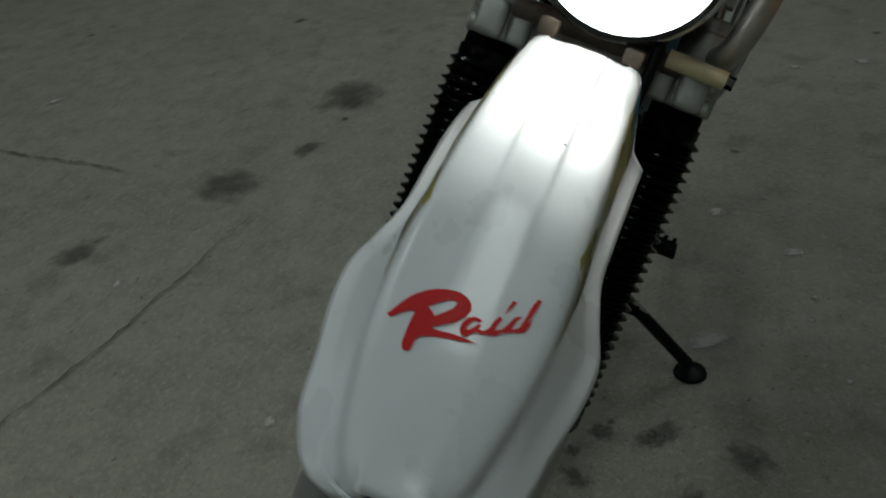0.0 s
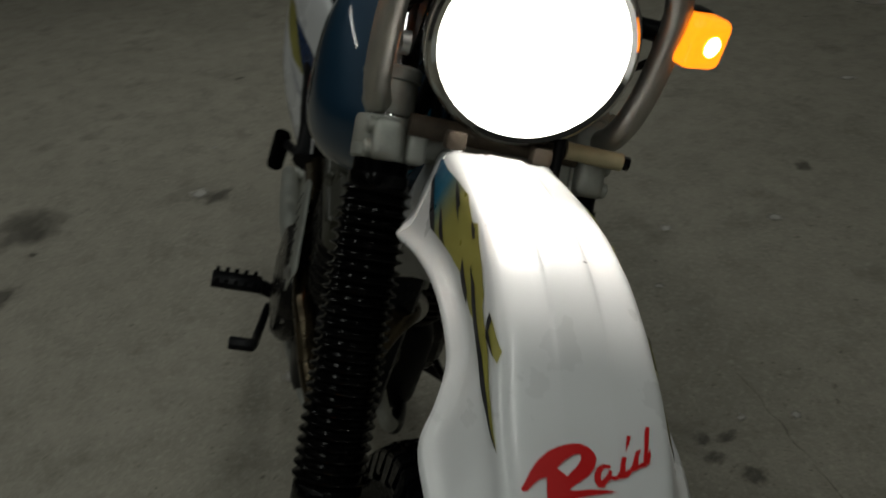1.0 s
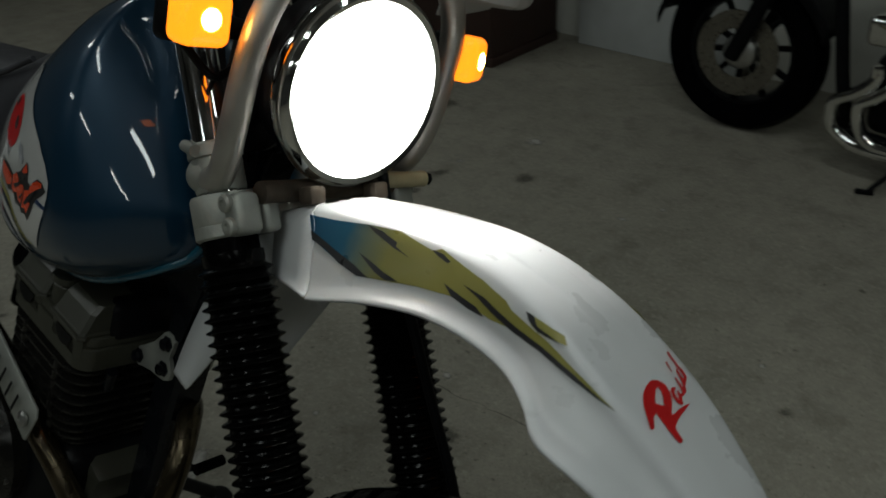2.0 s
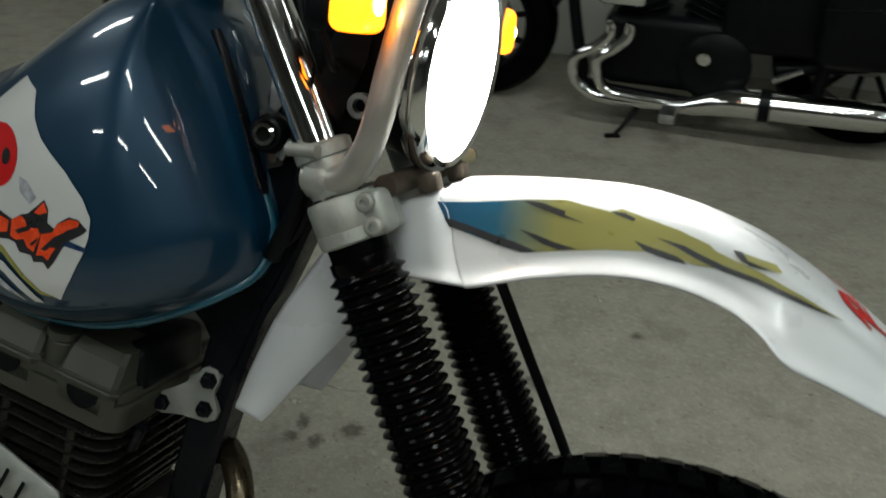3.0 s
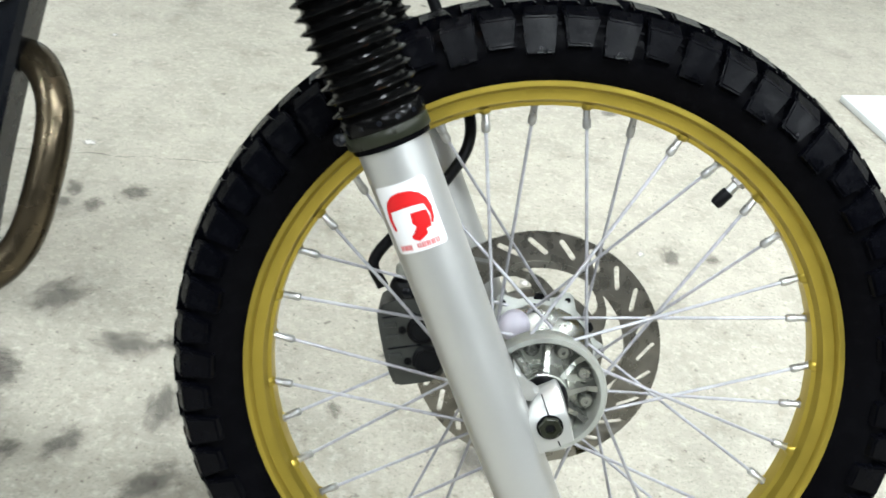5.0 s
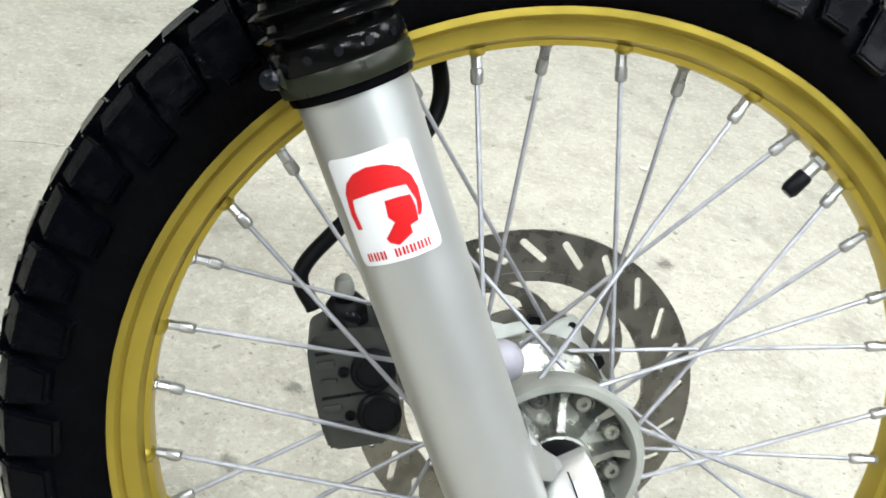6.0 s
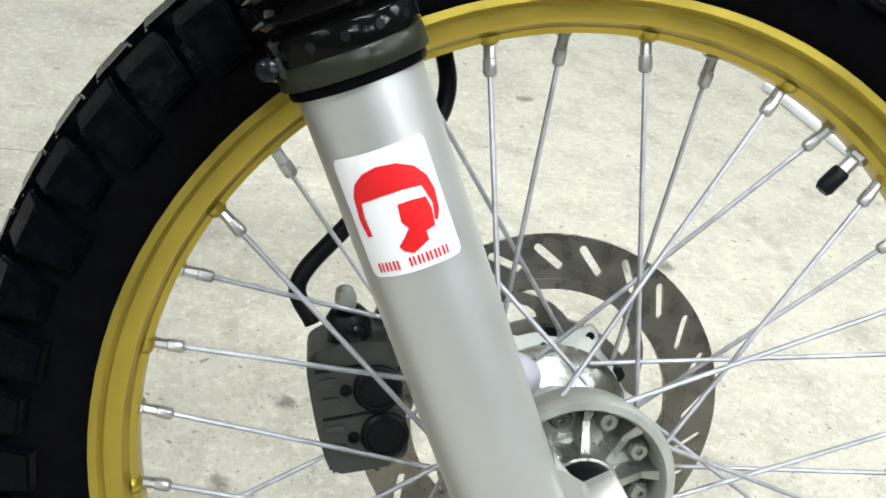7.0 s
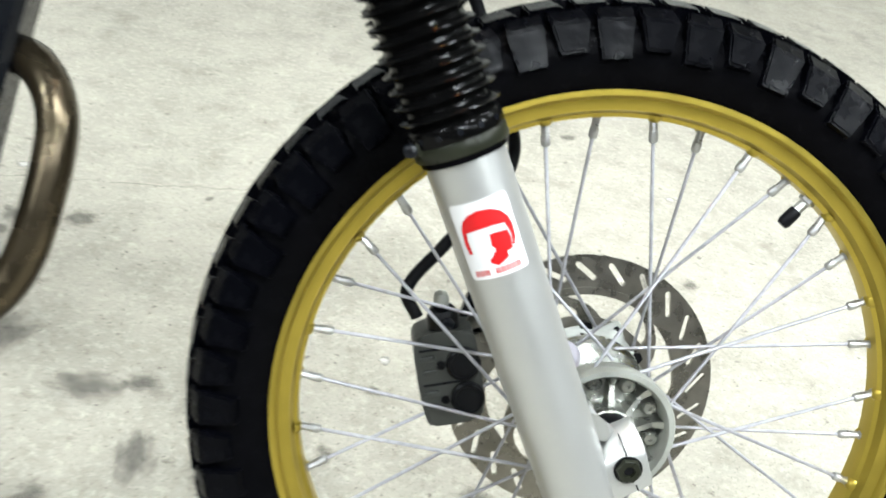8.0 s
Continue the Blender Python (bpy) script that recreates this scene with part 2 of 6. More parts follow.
def loft(rings, closed=True, caps=True, bm=None):
    bm = bm or bmesh.new()
    rows = [[bm.verts.new(tuple(float(c) for c in v)) for v in r] for r in rings]
    k = len(rows[0])
    for a, b in zip(rows, rows[1:]):
        for i in range(k if closed else k - 1):
            j = (i + 1) % k
            bm.faces.new((a[i], a[j], b[j], b[i]))
    if caps and closed:
        bm.faces.new(rows[0][::-1])
        bm.faces.new(rows[-1])
    return bm


def frame_of(d):
    d = Vector(d).normalized()
    a = d.cross(Vector((0, 0, 1)) if abs(d.z) < 0.9 else Vector((0, 1, 0))).normalized()
    return a, d.cross(a).normalized(), d


def tube(pts, r, seg=12, n=0, caps=True, bm=None):
    """A pipe along pts; r one radius or one for each point. n: smoothed to n points."""
    pts = np.array(pts, float)
    rr = np.full(len(pts), r) if np.isscalar(r) else np.array(r, float)
    if n:
        q = spline(np.c_[pts, rr], n)
        pts, rr = q[:, :3], q[:, 3]
    rings = []
    side = None
    for i, p in enumerate(pts):
        d = Vector(pts[min(i + 1, len(pts) - 1)] - pts[max(i - 1, 0)]).normalized()
        if side is None:
            side = frame_of(d)[0]
        side = (side - d * side.dot(d)).normalized()
        up = d.cross(side)
        rings.append([Vector(p) + float(rr[i]) * (side * math.cos(a) + up * math.sin(a)) for a in np.linspace(0, 2 * math.pi, seg, endpoint=False).tolist()])
    return loft(rings, True, caps, bm)


def lathe(profile, origin, axis, seg=32, closed=False, bm=None):
    """Rows (radius, way along the axis) turned round the axis. closed: the profile is a loop (a ring)."""
    a, b, d = frame_of(axis)
    o = Vector(origin)
    prof = list(profile) + ([profile[0]] if closed else [])
    rings = [[o + d * h + (a * math.cos(t) + b * math.sin(t)) * r for t in np.linspace(0, 2 * math.pi, seg, endpoint=False).tolist()] for r, h in prof]
    bm = loft(rings, True, not closed, bm)
    if closed:
        bmesh.ops.remove_doubles(bm, verts=bm.verts, dist=1e-6)
    return bm


def block(c, size, bevel=0.004, rot=(0, 0, 0), seg=2, bm=None):
    own = bmesh.new()
    bmesh.ops.create_cube(own, size=1.0)
    bmesh.ops.scale(own, vec=size, verts=own.verts)
    if bevel:
        bmesh.ops.bevel(own, geom=own.edges[:], offset=bevel, segments=seg, affect="EDGES", profile=0.5)
    bmesh.ops.transform(own, matrix=pose(*c, *rot), verts=own.verts)
    if bm is None:
        return own
    me = bpy.data.meshes.new("tmp")
    own.to_mesh(me)
    own.free()
    bm.from_mesh(me)
    bpy.data.meshes.remove(me)
    return bm


def plate(outline, to3d, thick, bevel=0.0, bm=None):
    """A flat outline (2D) raised by thick; to3d(u, v, w) gives its place."""
    bm = bm or bmesh.new()
    a = [bm.verts.new(to3d(u, v, 0)) for u, v in outline]
    b = [bm.verts.new(to3d(u, v, thick)) for u, v in outline]
    bm.faces.new(a[::-1])
    top = bm.faces.new(b)
    k = len(a)
    for i in range(k):
        bm.faces.new((a[i], a[(i + 1) % k], b[(i + 1) % k], b[i]))
    if bevel:
        bmesh.ops.bevel(bm, geom=list(top.edges), offset=bevel, segments=2, affect="EDGES", profile=0.5)
    return bm


def side(y):
    """Outlines drawn in the bike's side view, at y and outwards from it."""
    s = -1 if y < 0 else 1
    return lambda u, v, w: Vector((u, y + s * w, v))


def film(outlines, place, step=0.006):
    """A printed film: outlines (2D) cut fine and laid onto a surface by place(u, v)."""
    bm = bmesh.new()
    for poly in outlines:
        own = bmesh.new()
        own.faces.new([own.verts.new((u, v, 0)) for u, v in poly])
        bmesh.ops.triangulate(own, faces=own.faces[:])
        for _ in range(5):
            long = [e for e in own.edges if e.calc_length() > step]
            if not long:
                break
            bmesh.ops.subdivide_edges(own, edges=long, cuts=1)
            bmesh.ops.triangulate(own, faces=[f for f in own.faces if len(f.verts) > 3])
        for v in own.verts:
            v.co = Vector(place(v.co.x, v.co.y))
        me = bpy.data.meshes.new("tmp")
        own.to_mesh(me)
        own.free()
        bm.from_mesh(me)
        bpy.data.meshes.remove(me)
    return bm

# ---- the room ----
def slab(name, x0, x1, y0, y1, z0, z1, material, label, category=""):
    bm = block(((x0 + x1) / 2, (y0 + y1) / 2, (z0 + z1) / 2), (x1 - x0, y1 - y0, z1 - z0), 0)
    return tagged(finish(name, bm, material, smooth=0), label, category, kind="structure")


floor = slab("floor", ROOM_X0 - 0.2, ROOM_X1 + 0.2, ROOM_Y0 - 0.2, ROOM_Y1 + 0.2, -0.15, 0, CONCRETE, "grey concrete garage floor with oil stains", "floor")
slab("wall_north", ROOM_X0, ROOM_X1, ROOM_Y1, ROOM_Y1 + 0.2, 0, ROOM_H, WALL, "plain off-white painted garage wall", "wall")
# these three walls are darkened to deepen contrast on the bike
slab("wall_south", ROOM_X0, ROOM_X1, ROOM_Y0 - 0.2, ROOM_Y0, 0, ROOM_H, DARKWALL, "garage wall darkened to cut bounced light", "wall")
slab("wall_west", ROOM_X0 - 0.2, ROOM_X0, ROOM_Y0 - 0.2, ROOM_Y1 + 0.2, 0, ROOM_H, DARKWALL, "garage wall darkened to cut bounced light", "wall")
slab("wall_east", ROOM_X1, ROOM_X1 + 0.2, ROOM_Y0 - 0.2, ROOM_Y1 + 0.2, 0, ROOM_H, DARKWALL, "garage wall darkened to cut bounced light", "wall")
slab("ceiling", ROOM_X0 - 0.2, ROOM_X1 + 0.2, ROOM_Y0 - 0.2, ROOM_Y1 + 0.2, ROOM_H, ROOM_H + 0.15, CEILING, "unseen garage ceiling darkened to cut bounced light", "ceiling")


def tube_light(x, y):
    base = tagged(new("ceiling_light"), "white fluorescent batten on the ceiling", "ceiling light", "ceiling lights")
    base.matrix_world = pose(x, y, ROOM_H)
    part("housing", block((0, 0, -0.03), (1.3, 0.16, 0.06), 0.008), BOARD, base)
    for dy in (-0.045, 0.045):
        part("fluorescent_tube", tube([(-0.6, dy, -0.085), (0.6, dy, -0.085)], 0.014), TUBEGLOW, base, "glowing white glass tube")
        for ex in (-0.61, 0.61):
            part("tube_holder", block((ex, dy, -0.075), (0.02, 0.03, 0.05), 0.003), BOARD, base)


for lx, ly in TUBES:
    tube_light(lx, ly)


# ---- the motorcycle, built in its own frame: x ahead, y to its left, z up, wheel centre at the origin ----
LEAN = Matrix.Translation((0, 0, 0.3287)) @ pose(0, 0, 0, -18.93, 0, 0)
bike = tagged(new("motorcycle"), "white and teal trail motorcycle leaning on its side stand", "motorcycle")
bike.matrix_world = LEAN
FU = Vector((-math.sin(radians(26.9)), 0, math.cos(radians(26.9))))


def on_fork(s, y):
    return Vector((-0.0454, y, 0)) + FU * s


# -- front tyre and its blocks --
prof = [(0.276, 0.022), (0.284, 0.030), (0.300, 0.0400), (0.316, 0.0400), (0.3315, 0.0300), (0.3395, 0.014), (0.3405, 0),
        (0.3395, -0.014), (0.3315, -0.0300), (0.316, -0.0400), (0.300, -0.0400), (0.284, -0.030), (0.276, -0.022), (0.272, 0)]
tyre = part("front_tyre", lathe(prof, (0, 0, 0), (0, 1, 0), 96, closed=True), RUBBER, bike, "black knobbly trail tyre")


def tyre_at(a, w, h):
    """A place on the tyre: a along it, w over its round from crown to wall, h off its surface."""
    t = w / 0.041
    r = 0.3365 - 0.020 * t * t + h * math.cos(t * 0.95)
    y = 0.041 * math.sin(min(1.25, t * 1.12)) + h * math.sin(t * 0.95)
    return Vector((r * math.sin(a / 0.34), -y, r * math.cos(a / 0.34)))


def tread(foot, faces, hang=0.004):
    """A tread block: foot and the top's outline as rows of (along, across, height), with flat faces and chipped edges."""
    bm = bmesh.new()
    k = len(foot)
    low = [bm.verts.new(tyre_at(a, w, -hang)) for a, w in foot]
    top = [bm.verts.new(tyre_at(a, w, h)) for a, w, h in faces]
    for i in range(k):
        bm.faces.new((low[i], low[(i + 1) % k], top[(i + 1) % k], top[i]))
    # a ridge parts the top from the face that slopes down the wall
    if k == 6:
        bm.faces.new((top[0], top[1], top[2], top[5]))
        bm.faces.new((top[2], top[3], top[4], top[5]))
    else:
        bm.faces.new(top)
    bmesh.ops.recalc_face_normals(bm, faces=bm.faces)
    upper = [e for e in bm.edges if not (e.verts[0] in low or e.verts[1] in low)]
    bmesh.ops.bevel(bm, geom=upper, offset=0.0015, segments=2, affect="EDGES")
    return bm


def shoulder(half, waist, toe, far, tilt):
    """A shoulder lug: broad at the ridge, narrower where it runs down the wall."""
    foot = [(-half + tilt, 0.0200), (half + tilt, 0.0200), (half * 1.06, 0.0335), (waist, far), (-waist, far), (-half * 1.06, 0.0335)]
    top = [(-half * 0.88 + tilt, 0.0208, 0.0135), (half * 0.88 + tilt, 0.0208, 0.0135), (half * 0.97, 0.0330, 0.0150), (toe, far - 0.0005, 0.0090), (-toe, far - 0.0005, 0.0090), (-half * 0.97, 0.0330, 0.0150)]
    return tread(foot, top)


def crown(x0, x1, skew):
    foot = [(-x0, 0.0006), (x0, 0.0006), (x1 + skew, 0.0188), (-x1 + skew, 0.0188)]
    return tread(foot, [(-x0 * 0.9, 0.0012, 0.0150), (x0 * 0.9, 0.0012, 0.0150), (x1 * 0.9 + skew, 0.0182, 0.0146), (-x1 * 0.9 + skew, 0.0182, 0.0146)])


KNOBS = 60
placed = []
shapes = [
    shoulder(0.0153, 0.0136, 0.0124, 0.0540, 0.0020),
    shoulder(0.0155, 0.0120, 0.0108, 0.0495, -0.0020),
    crown(0.0122, 0.0146, 0.0030),
]
masters = [part("tread_block", s, TREAD, tyre, smooth=0) for s in shapes]
for i in range(KNOBS):
    turn = pose(0, 0, 0, 0, i * 360 / KNOBS, 0)
    half = pose(0, 0, 0, 0, (i + 0.5) * 360 / KNOBS, 0)
    flip = pose(0, 0, 0, 0, 0, 180)
    kind = i % 2
    for n, m in ((kind, half), (2, turn), (1 - kind, turn @ flip), (2, half @ flip)):
        if i == 0 and masters[n] not in placed:
            masters[n].matrix_local = m
            placed.append(masters[n])
        else:
            share(masters[n], m, tyre)

web0 = part("tread_web", tread([(-0.0075, 0.028), (0.0075, 0.028), (0.0088, 0.057), (-0.0088, 0.057)], [(-0.0070, 0.029, 0.0048), (0.0070, 0.029, 0.0048), (0.0080, 0.056, 0.0006), (-0.0080, 0.056, 0.0006)], 0.006), TREAD, tyre, smooth=0)
for i in range(KNOBS):
    for m in (pose(0, 0, 0, 0, i * 360 / KNOBS, 0), pose(0, 0, 0, 0, (i + 0.5) * 360 / KNOBS, 0) @ pose(0, 0, 0, 0, 0, 180)):
        if i or m[0][0] < 0:
            share(web0, m, tyre)

# -- rim, spokes, valve --
rp = [(0.282, 0.0235), (0.2815, 0.026), (0.2755, 0.0262), (0.2735, 0.0240), (0.2725, 0.0205), (0.2655, 0.0195), (0.2630, 0.0185), (0.2600, 0.0110), (0.2565, 0.0090), (0.2560, 0.004),
      (0.2560, -0.004), (0.2565, -0.0090), (0.2600, -0.0110), (0.2630, -0.0185), (0.2655, -0.0195), (0.2725, -0.0205), (0.2735, -0.0240), (0.2755, -0.0262), (0.2815, -0.026), (0.282, -0.0235),
      (0.272, -0.020), (0.266, 0), (0.272, 0.020)]
rim = part("front_rim", lathe(rp, (0, 0, 0), (0, 1, 0), 120, closed=True), GOLD, bike, "gold anodised aluminium wheel rim", smooth=30)
PHASE = 9.32
nipple_mesh = lathe([(0.0020, -0.001), (0.0042, 0), (0.0045, 0.002), (0.0034, 0.003), (0.0034, 0.0105), (0.0040, 0.0110), (0.0040, 0.0185), (0.0030, 0.0200), (0.0018, 0.0204)], (0, 0, 0), (0, 0, 1), 8)
nipple0 = None
for k in range(36):
    a = radians(10 * k + PHASE)
    right = k % 2 == 0
    y1 = -0.0035 if right else 0.0035
    outer = Vector((0.2575 * math.cos(a), y1, 0.2575 * math.sin(a)))
    # near flange: outside and inside heads; disc flange: inside and outside heads
    hr, hy, swing = ((0.054, -0.024, -42), (0.052, 0.022, 50), (0.051, -0.046, 48), (0.058, 0.042, -34))[k % 4]
    ha = a + radians(swing)
    inner = Vector((hr * math.cos(ha), hy, hr * math.sin(ha)))
    part("spoke", tube([outer, inner], 0.0016, 6), SPOKE, rim, "thin zinc-plated wire spoke")
    d = (inner - outer).normalized()
    q = d.to_track_quat("Z", "Y").to_matrix().to_4x4()
    m = Matrix.Translation(outer) @ q
    if nipple0 is None:
        nipple0 = part("spoke_nipple", nipple_mesh, NIPPLE, rim)
        nipple0.matrix_local = m
    else:
        share(nipple0, m, rim)
    part("nipple_seat", lathe([(0.0001, 0.0035), (0.004, 0.003), (0.0065, 0.0005), (0.0075, -0.002)], (0.2575 * math.cos(a), y1 * 1.6, 0.2575 * math.sin(a)), (-math.cos(a), 0, -math.sin(a)), 10), GOLD, rim)
va = radians(PHASE + 44.6)
vd = Vector((-math.cos(va), 0, -math.sin(va)))
vo = Vector((0.257 * math.cos(va), 0, 0.257 * math.sin(va)))
part("valve_stem", lathe([(0.0075, 0), (0.0075, 0.004), (0.0045, 0.005), (0.0045, 0.016)], vo, vd, 6), STEEL, rim, "steel valve stem with a nut")
part("valve_cap", lathe([(0.0055, 0.014), (0.006, 0.016), (0.006, 0.028), (0.0045, 0.031)], vo, vd, 10), BLACK, rim, "black valve cap")

# -- hub and disc --
hub = part("front_hub", lathe([(0.018, -0.060), (0.023, -0.058), (0.024, -0.036), (0.048, -0.033), (0.050, -0.028), (0.030, -0.018), (0.027, 0.004), (0.036, 0.016), (0.050, 0.024), (0.056, 0.032), (0.052, 0.038), (0.030, 0.042)], (0, 0, 0), (0, 1, 0), 40), HUBDARK, bike, "cast aluminium wheel hub")
part("hub_flange", lathe([(0.0485, -0.030), (0.0545, -0.030), (0.0575, -0.045), (0.0580, -0.053), (0.0565, -0.056), (0.0520, -0.056), (0.0500, -0.053), (0.0485, -0.040)], (0, 0, 0), (0, 1, 0), 56, closed=True), CAST, hub, "machined flange ring")
for i in range(9):
    a = radians(40 * i + 12)
    c, s = math.cos(a), math.sin(a)
    web = loft([[(r * c - dt * s, y, r * s + dt * c) for dt, y in ((-w, -0.032), (-w * 0.7, top), (w * 0.7, top), (w, -0.032))] for r, w, top in ((0.021, 0.0042, -0.054), (0.030, 0.0034, -0.050), (0.040, 0.0030, -0.046), (0.0505, 0.0046, -0.050))])
    part("hub_web", web, HUBDARK, hub, smooth=30)
    a += radians(20)
    c, s = math.cos(a), math.sin(a)
    part("hub_boss", lathe([(0.0085, -0.030), (0.0070, -0.042), (0.0050, -0.0445), (0.0022, -0.0445), (0.0018, -0.042), (0.0004, -0.042)], (0.0415 * c, 0, 0.0415 * s), (0, 1, 0), 12), HUBDARK, hub)
part("axle_shaft", lathe([(0.010, -0.112), (0.010, 0.112)], (0, 0, 0), (0, 1, 0), 20), STEEL, hub)
part("bearing_seal", lathe([(0.011, -0.084), (0.0165, -0.084), (0.0200, -0.080), (0.0215, -0.064), (0.0215, -0.056)], (0, 0, 0), (0, 1, 0), 24), BLACK, hub, "black rubber seal")

DY = 0.052
# the braking band, cut through by slanted slots
band = bmesh.new()
SLOTS, BR0, BR1, BTH = 24, 0.0945, 0.1256, 0.004
for i in range(SLOTS):
    # the slot runs slantwise from its outer to its inner end
    o_a, i_a = radians(10.8 + 15 * i), radians(2.9 + 15 * i)
    po, pi = np.array([0.1175 * math.cos(o_a), 0.1175 * math.sin(o_a)]), np.array([0.1045 * math.cos(i_a), 0.1045 * math.sin(i_a)])
    ax = (po - pi) / np.linalg.norm(po - pi)
    nx = np.array([-ax[1], ax[0]])
    for sg in (1, -1):
        half_slot = [tuple(po + 0.0026 * (ax * math.cos(b) + sg * nx * math.sin(b))) for b in np.linspace(0, math.pi / 2, 4).tolist()]
        half_slot += [tuple(pi + 0.0026 * (-ax * math.cos(b) + sg * nx * math.sin(b))) for b in np.linspace(math.pi / 2, 0, 4).tolist()]
        side_a = radians(15 * i + 6.85 + sg * 7.5)
        outer_a, inner_a = o_a + radians(1.2), i_a - radians(1.2)
        edge = [(BR0 * math.cos(b), BR0 * math.sin(b)) for b in np.linspace(inner_a, side_a, 4).tolist()]
        edge += [(BR1 * math.cos(b), BR1 * math.sin(b)) for b in np.linspace(side_a, outer_a, 4).tolist()]
        outline = half_slot + edge
        if sg < 0:
            outline = outline[::-1]
        plate(outline, lambda u, v, w: Vector((u, DY - w, v)), BTH, bm=band)
bmesh.ops.remove_doubles(band, verts=band.verts, dist=1e-5)
disc = part("brake_disc", band, DISC, bike, "slotted grey steel brake disc", smooth=25)
part("disc_edge", lathe([(0.089, DY - 0.005), (0.096, DY - 0.005), (0.096, DY + 0.001), (0.089, DY + 0.001)], (0, 0, 0), (0, 1, 0), 72, closed=True), DISC, disc)
carrier = lathe([(0.030, DY - 0.005), (0.068, DY - 0.005), (0.068, DY), (0.030, DY)], (0, 0, 0), (0, 1, 0), 48, closed=True)
part("disc_carrier", carrier, DISC, disc)
for i in range(6):
    a = radians(60 * i + 32)
    outline = []
    for t in np.linspace(0, 1, 7):
        r = 0.064 + 0.028 * t
        outline.append((r, a + 0.55 * t * t + 0.07 + 0.12 * (1 - t) ** 2 + 0.08 * t ** 3))
    for t in np.linspace(1, 0, 7):
        r = 0.064 + 0.028 * t
        outline.append((r, a + 0.55 * t * t - 0.07 - 0.12 * (1 - t) ** 2 - 0.08 * t ** 3))
    part("disc_arm", plate([(r * math.cos(b), r * math.sin(b)) for r, b in outline], lambda u, v, w: Vector((u, DY - 0.0005 - w, v)), 0.004), DISC, disc)
    b = a + 0.05
    part("disc_bolt", lathe([(0.006, -0.008), (0.006, -0.002)], (0.058 * math.cos(b), DY, 0.058 * math.sin(b)), (0, 1, 0), 6), BLACK, disc)
lobes = []
for i in range(72):
    b = radians(5 * i)
    r = 0.0595 + 0.0115 * max(0.0, math.cos(6 * (b - radians(69)))) ** 2
    lobes.append((r, b))
dish = loft([[((0.0600 + (r - 0.0600) * e) * k * math.cos(b), y, (0.0600 + (r - 0.0600) * e) * k * math.sin(b)) for r, b in lobes] for k, y, e in ((0.99, 0.0505, 1), (1.0, 0.0480, 1), (0.98, 0.0452, 1), (0.93, 0.0425, 0.75), (0.84, 0.0370, 0.25), (0.72, 0.0280, 0.05), (0.60, 0.0180, 0), (0.52, 0.0040, 0))])
part("hub_cover", dish, HUBCAST, hub, "pale cast disc-side hub flange with lobes")
for i in range(6):
    b = radians(69 + 60 * i)
    part("hub_hole", lathe([(0.0030, 0), (0.0030, -0.0008), (0.0004, -0.0008)], (0.0640 * math.cos(b), 0.0432, 0.0640 * math.sin(b)), (0, 1, 0), 10), BLACK, hub, "small dark threaded hole")
part("speedometer_boss", lathe([(0.0155, 0), (0.0155, 0.008), (0.0125, 0.014), (0.007, 0.0168), (0.001, 0.0175)], (-0.027, 0.026, 0.034), (-0.2, -1, 0.3), 24), DOME, hub, "smooth pale metal dome")
for i in range(9):
    a = radians(40 * i + 20)
    part("spoke_slot", block((0.0515 * math.cos(a), 0.0375, 0.0515 * math.sin(a)), (0.007, 0.005, 0.0035), 0.0012, (0, -math.degrees(a), 0)), BLACK, hub)

def rounded_outline(cx, cz, w, h, r, n=3):
    """A flat rectangle with round corners."""
    out = []
    for sx, sz, a0 in ((1, 1, 0), (-1, 1, 90), (-1, -1, 180), (1, -1, 270)):
        for i in range(n + 1):
            a = radians(a0 + 90 * i / n)
            out.append((cx + sx * (w / 2 - r) + r * math.cos(a), cz + sz * (h / 2 - r) + r * math.sin(a)))
    return out


# caliper behind the left fork leg
CALT = Matrix.Translation((-0.127, 0.045, 0.013)) @ pose(0, 0, 0, 0, -15.5, 0)


def cal_part(name, bm, material, parent, label=""):
    bmesh.ops.transform(bm, matrix=CALT, verts=bm.verts)
    return part(name, bm, material, parent, label)


def cal_face(h):
    return lambda u, v, w: Vector((u, -0.0235 - h - w, v))


